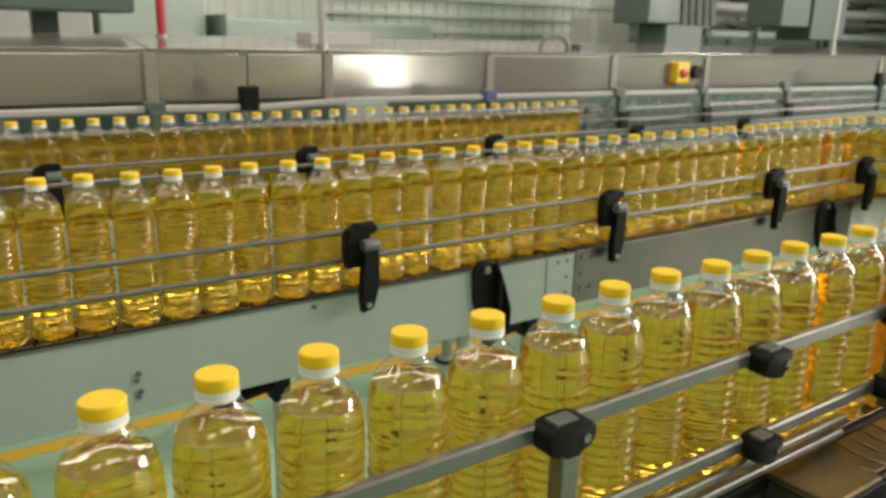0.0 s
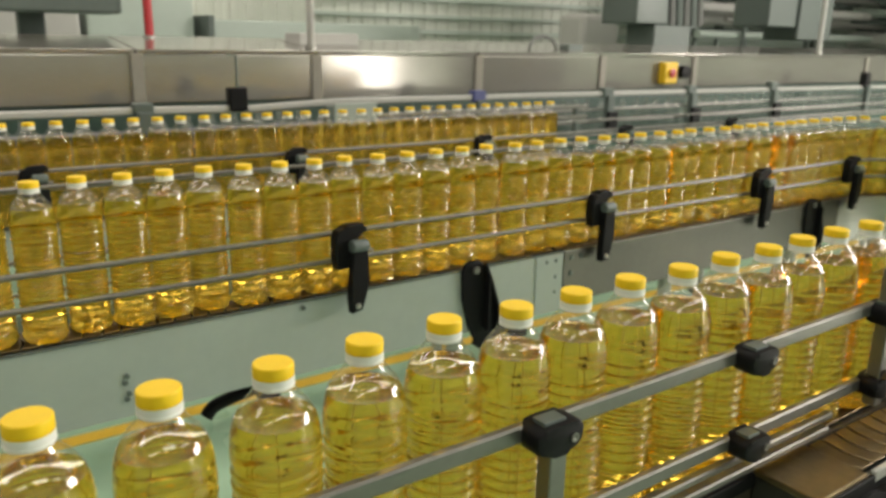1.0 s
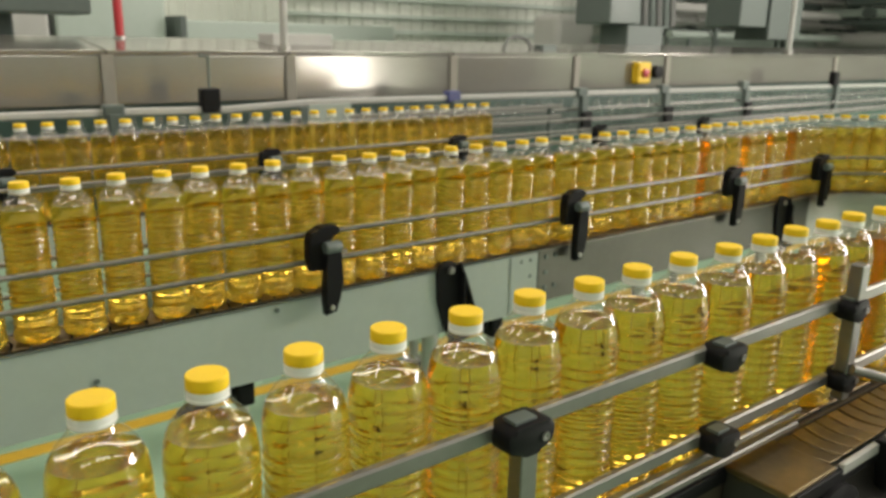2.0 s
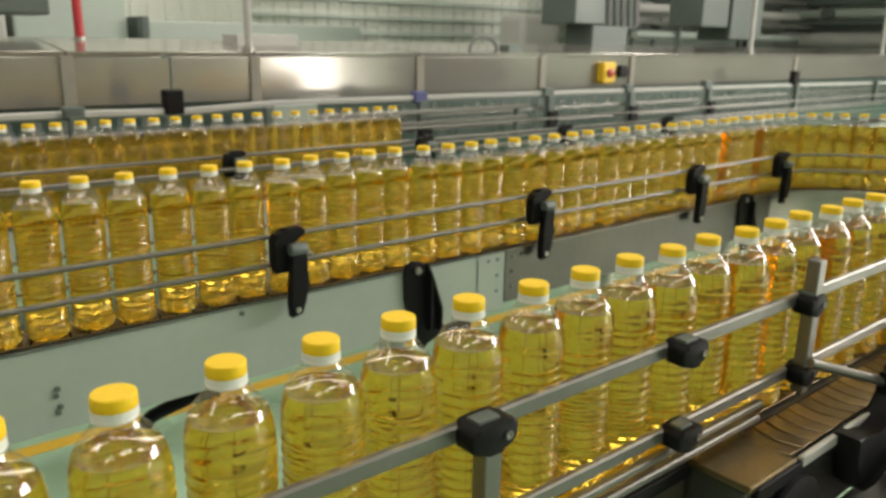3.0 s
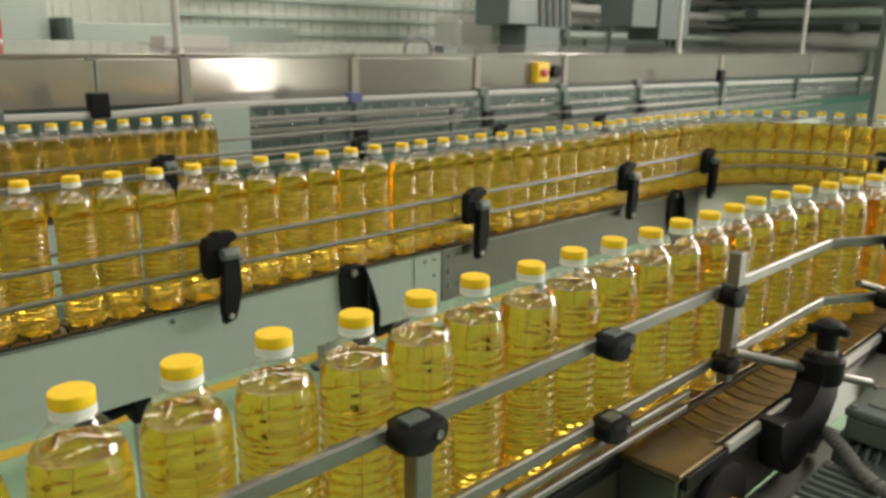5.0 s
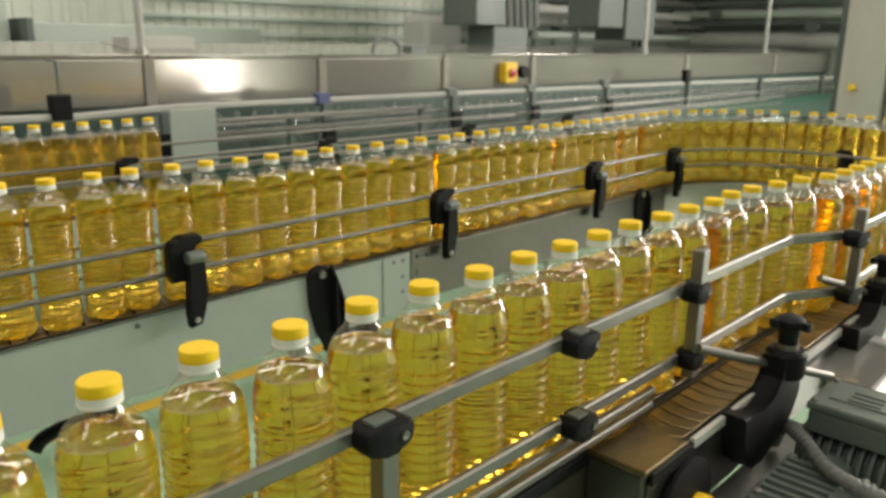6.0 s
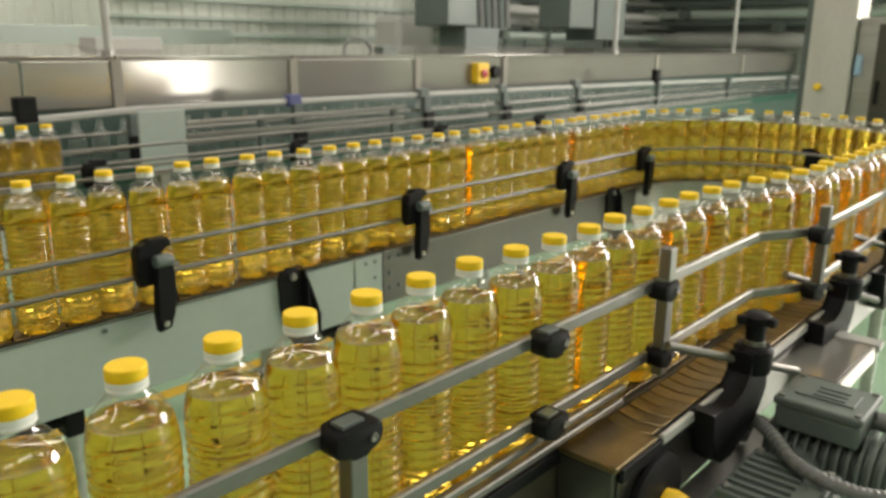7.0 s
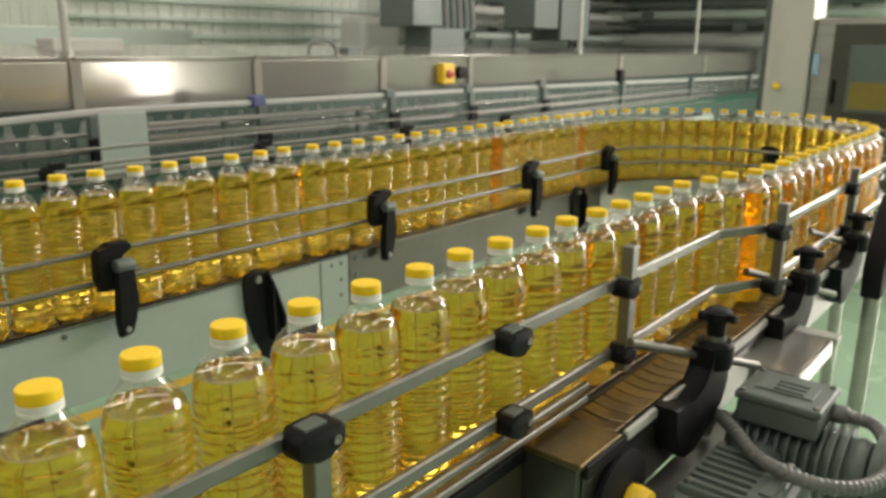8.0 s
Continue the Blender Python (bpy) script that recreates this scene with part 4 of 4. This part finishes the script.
part("panel", box(B(), 1.3, 2.1, 6.4, 7.0, 0.0, 1.95, 0.02), M_MINT, wt)

for i, (z, t) in enumerate(((1.55, 0.05), (1.72, 0.04), (1.90, 0.05), (2.35, 0.06))):
    tagged(part("trim", box(B(), 3.6, X1 - 0.2, 7.40, 7.448, z, z + t, 0.004), M_MINT), "pale green horizontal wall rail", "wall rail", kind="structure")
for i, (z, r, y, x0) in enumerate(((1.62, 0.05, 6.2, 8.2), (1.80, 0.035, 6.1, 8.6), (1.95, 0.06, 6.3, 7.9), (2.15, 0.04, 6.2, 8.8))):
    pr = thing("pipe_run", "pale horizontal pipe run on stands", "pipe", "pipe runs")
    part("tube", tube(B(), [(x0, y, z), (12.9, y, z)], r, 12), (M_MINT, M_STEEL, M_WHITE, M_STEEL)[i], pr, "", True)
    for ex in (x0 + 0.4, 10.8, 12.6):
        part("support", box(B(), ex - 0.02, ex + 0.02, y - 0.02, y + 0.02, 0.0, z - r * 0.8, 0.003), M_DARK, pr)



def pipe_rack(m, bands, beams, long=4.7):
    """Posts, beams and wrapped pipes along x from the origin, facing -y."""
    rack = thing("pipe_rack", "dark steel pipe rack with pale wrapped pipes by the wall", "pipe rack", "pipe racks", m=m)
    for i in range(4):
        rx = 0.4 + (long - 0.8) * i / 3
        part("post", box(B(), rx - 0.05, rx + 0.05, 0.15, 0.25, 0.0, 3.2, 0.006), M_DARK, rack)
    for z in beams:
        part("beam", box(B(), 0.0, long, 0.10, 0.148, z - 0.05, z + 0.05, 0.006), M_DARK, rack)
    for z, r, mat in bands:
        part("wrapped_pipe", tube(B(), [(long * i / 16, 0.02 * (i % 3) - 0.04, z) for i in range(17)], r, 14, 0.04), mat, rack, "", True)
    for rx, z in ((0.8, 2.0), (2.3, 1.80), (3.5, 2.15)):
        part("valve", lathe(B(), [(0.0, 0.0), (0.07, 0.0), (0.07, 0.05), (0.03, 0.07), (0.03, 0.16), (0.09, 0.17), (0.09, 0.2), (0.0, 0.2)], 16, pose(rx, -0.05, z, 90)), M_DARK, rack, "dark valve", True)


pipe_rack(pose(7.9, 6.7, 0), ((1.52, 0.07, M_MINT), (1.86, 0.11, M_WHITE), (2.10, 0.05, M_DARK), (2.48, 0.12, M_MINT), (2.92, 0.09, M_WHITE)), (1.66, 2.28, 2.75))
pipe_rack(pose(12.5, 6.55, 0, 0, 0, -90), ((1.60, 0.12, M_WHITE), (1.86, 0.05, M_DARK), (2.00, 0.07, M_MINT), (2.16, 0.06, M_DARK), (2.38, 0.10, M_WHITE)), (1.79, 2.25, 2.55), 4.2)

# clutter on the housing and the back rail
sm = thing("fitting", "small steel valve fitting on the machine housing", "fitting", "fittings")
part("body", box(B(), 4.05, 4.20, 4.15, 4.25, 1.43, 1.48, 0.01), M_DARK, sm)
part("hose", tube(B(), spline([(3.72, 4.2, 1.435), (3.76, 4.2, 1.51), (3.86, 4.2, 1.53), (3.95, 4.2, 1.50), (3.99, 4.2, 1.435)], 6), 0.012, 8), M_CABLE, sm, "grey hose loop", True)
# white box added in place of the bright reflection on the housing top
bx2 = thing("junction_box", "pale box standing in for a bright reflection on the machine housing", "box")
part("body", box(B(), 2.02, 2.42, 4.3, 4.5, 1.435, 1.52, 0.008), M_WHITE, bx2)
sk = thing("round_switch", "black round switch beside the yellow one", "switch")
part("body", lathe(B(), [(0.0, 0.0), (0.05, 0.0), (0.05, 0.05), (0.0, 0.055)], 20, pose(5.15, 4.001, 1.285, 90)), M_BLACK, sk, "", True)
for px, mat, h in ((1.37, M_BLACK, 0.08), (0.93, M_DARK, 0.02), (2.82, M_BLUE, 0.035), (3.9, M_DARK, 0.03), (4.77, M_DARK, 0.03), (5.8, M_DARK, 0.04), (7.26, M_BLACK, 0.10)):
    jc = part("rail_joint", box(B(), px - 0.045, px + 0.045, 3.585, 3.645, 1.148, 1.150 + h + 0.03, 0.008), mat, back_rail, "plastic rail joint")
part("stem", tube(B(), [(1.37, 3.61, 1.25), (1.372, 3.61, 1.405), (1.33, 3.61, 1.412)], 0.007, 8), M_DARK, back_rail, "", True)
for px in (1.845, 2.82, 3.9, 4.77, 5.8):
    part("clamp", box(B(), px - 0.05, px + 0.04, 3.53, 3.558, 0.95, 1.06, 0.008), M_BLACK, back_rail, "black post clamp")
gp = thing("guard_plate", "pale grey-green guard plate on a floor post", "guard plate")
part("plate", box(B(), 1.72, 1.95, 3.29, 3.30, 0.90, 1.195, 0.003), M_PAINT, gp)
part("post", box(B(), 1.81, 1.86, 3.302, 3.35, 0.0, 1.15, 0.004), M_STEEL, gp)
sr = thing("guide_rail", "short pale guide rails beside the guard plate", "guide rail", "guide rails")
for z in (1.13, 1.07):
    part("rail", ribbon(B(), [(1.955, 3.30, z), (3.4, 3.30, z)], 0.022, 0.02), M_RAIL, sr)
for ex in (2.4, 3.35):
    part("post", box(B(), ex - 0.015, ex + 0.015, 3.32, 3.35, 0.0, 1.14, 0.003), M_DARK, sr)

# ---------------------------------------------------------------- keyed things


def motions():
    for ob, rows in BOTTLES:
        walk(ob, rows)


plates_along(mid_conveyor, -4.0, 1.61, YM)
plates_along(mid_steel, 1.61, CX, YM)
plates_along(near_conveyor, -3.2, 2.0, 0.617, -1)
plates_along(lane_conveyor, 1.122, CX, 0.512, -1)
for i in range(47):
    a = math.pi * (i + 0.5) / 47
    part("chain_plate", PLATE, None, turn, m=pose(CX + CR * math.sin(a), CY + CR * math.cos(a), ZT, 0, 0, -math.degrees(a)))
motions()
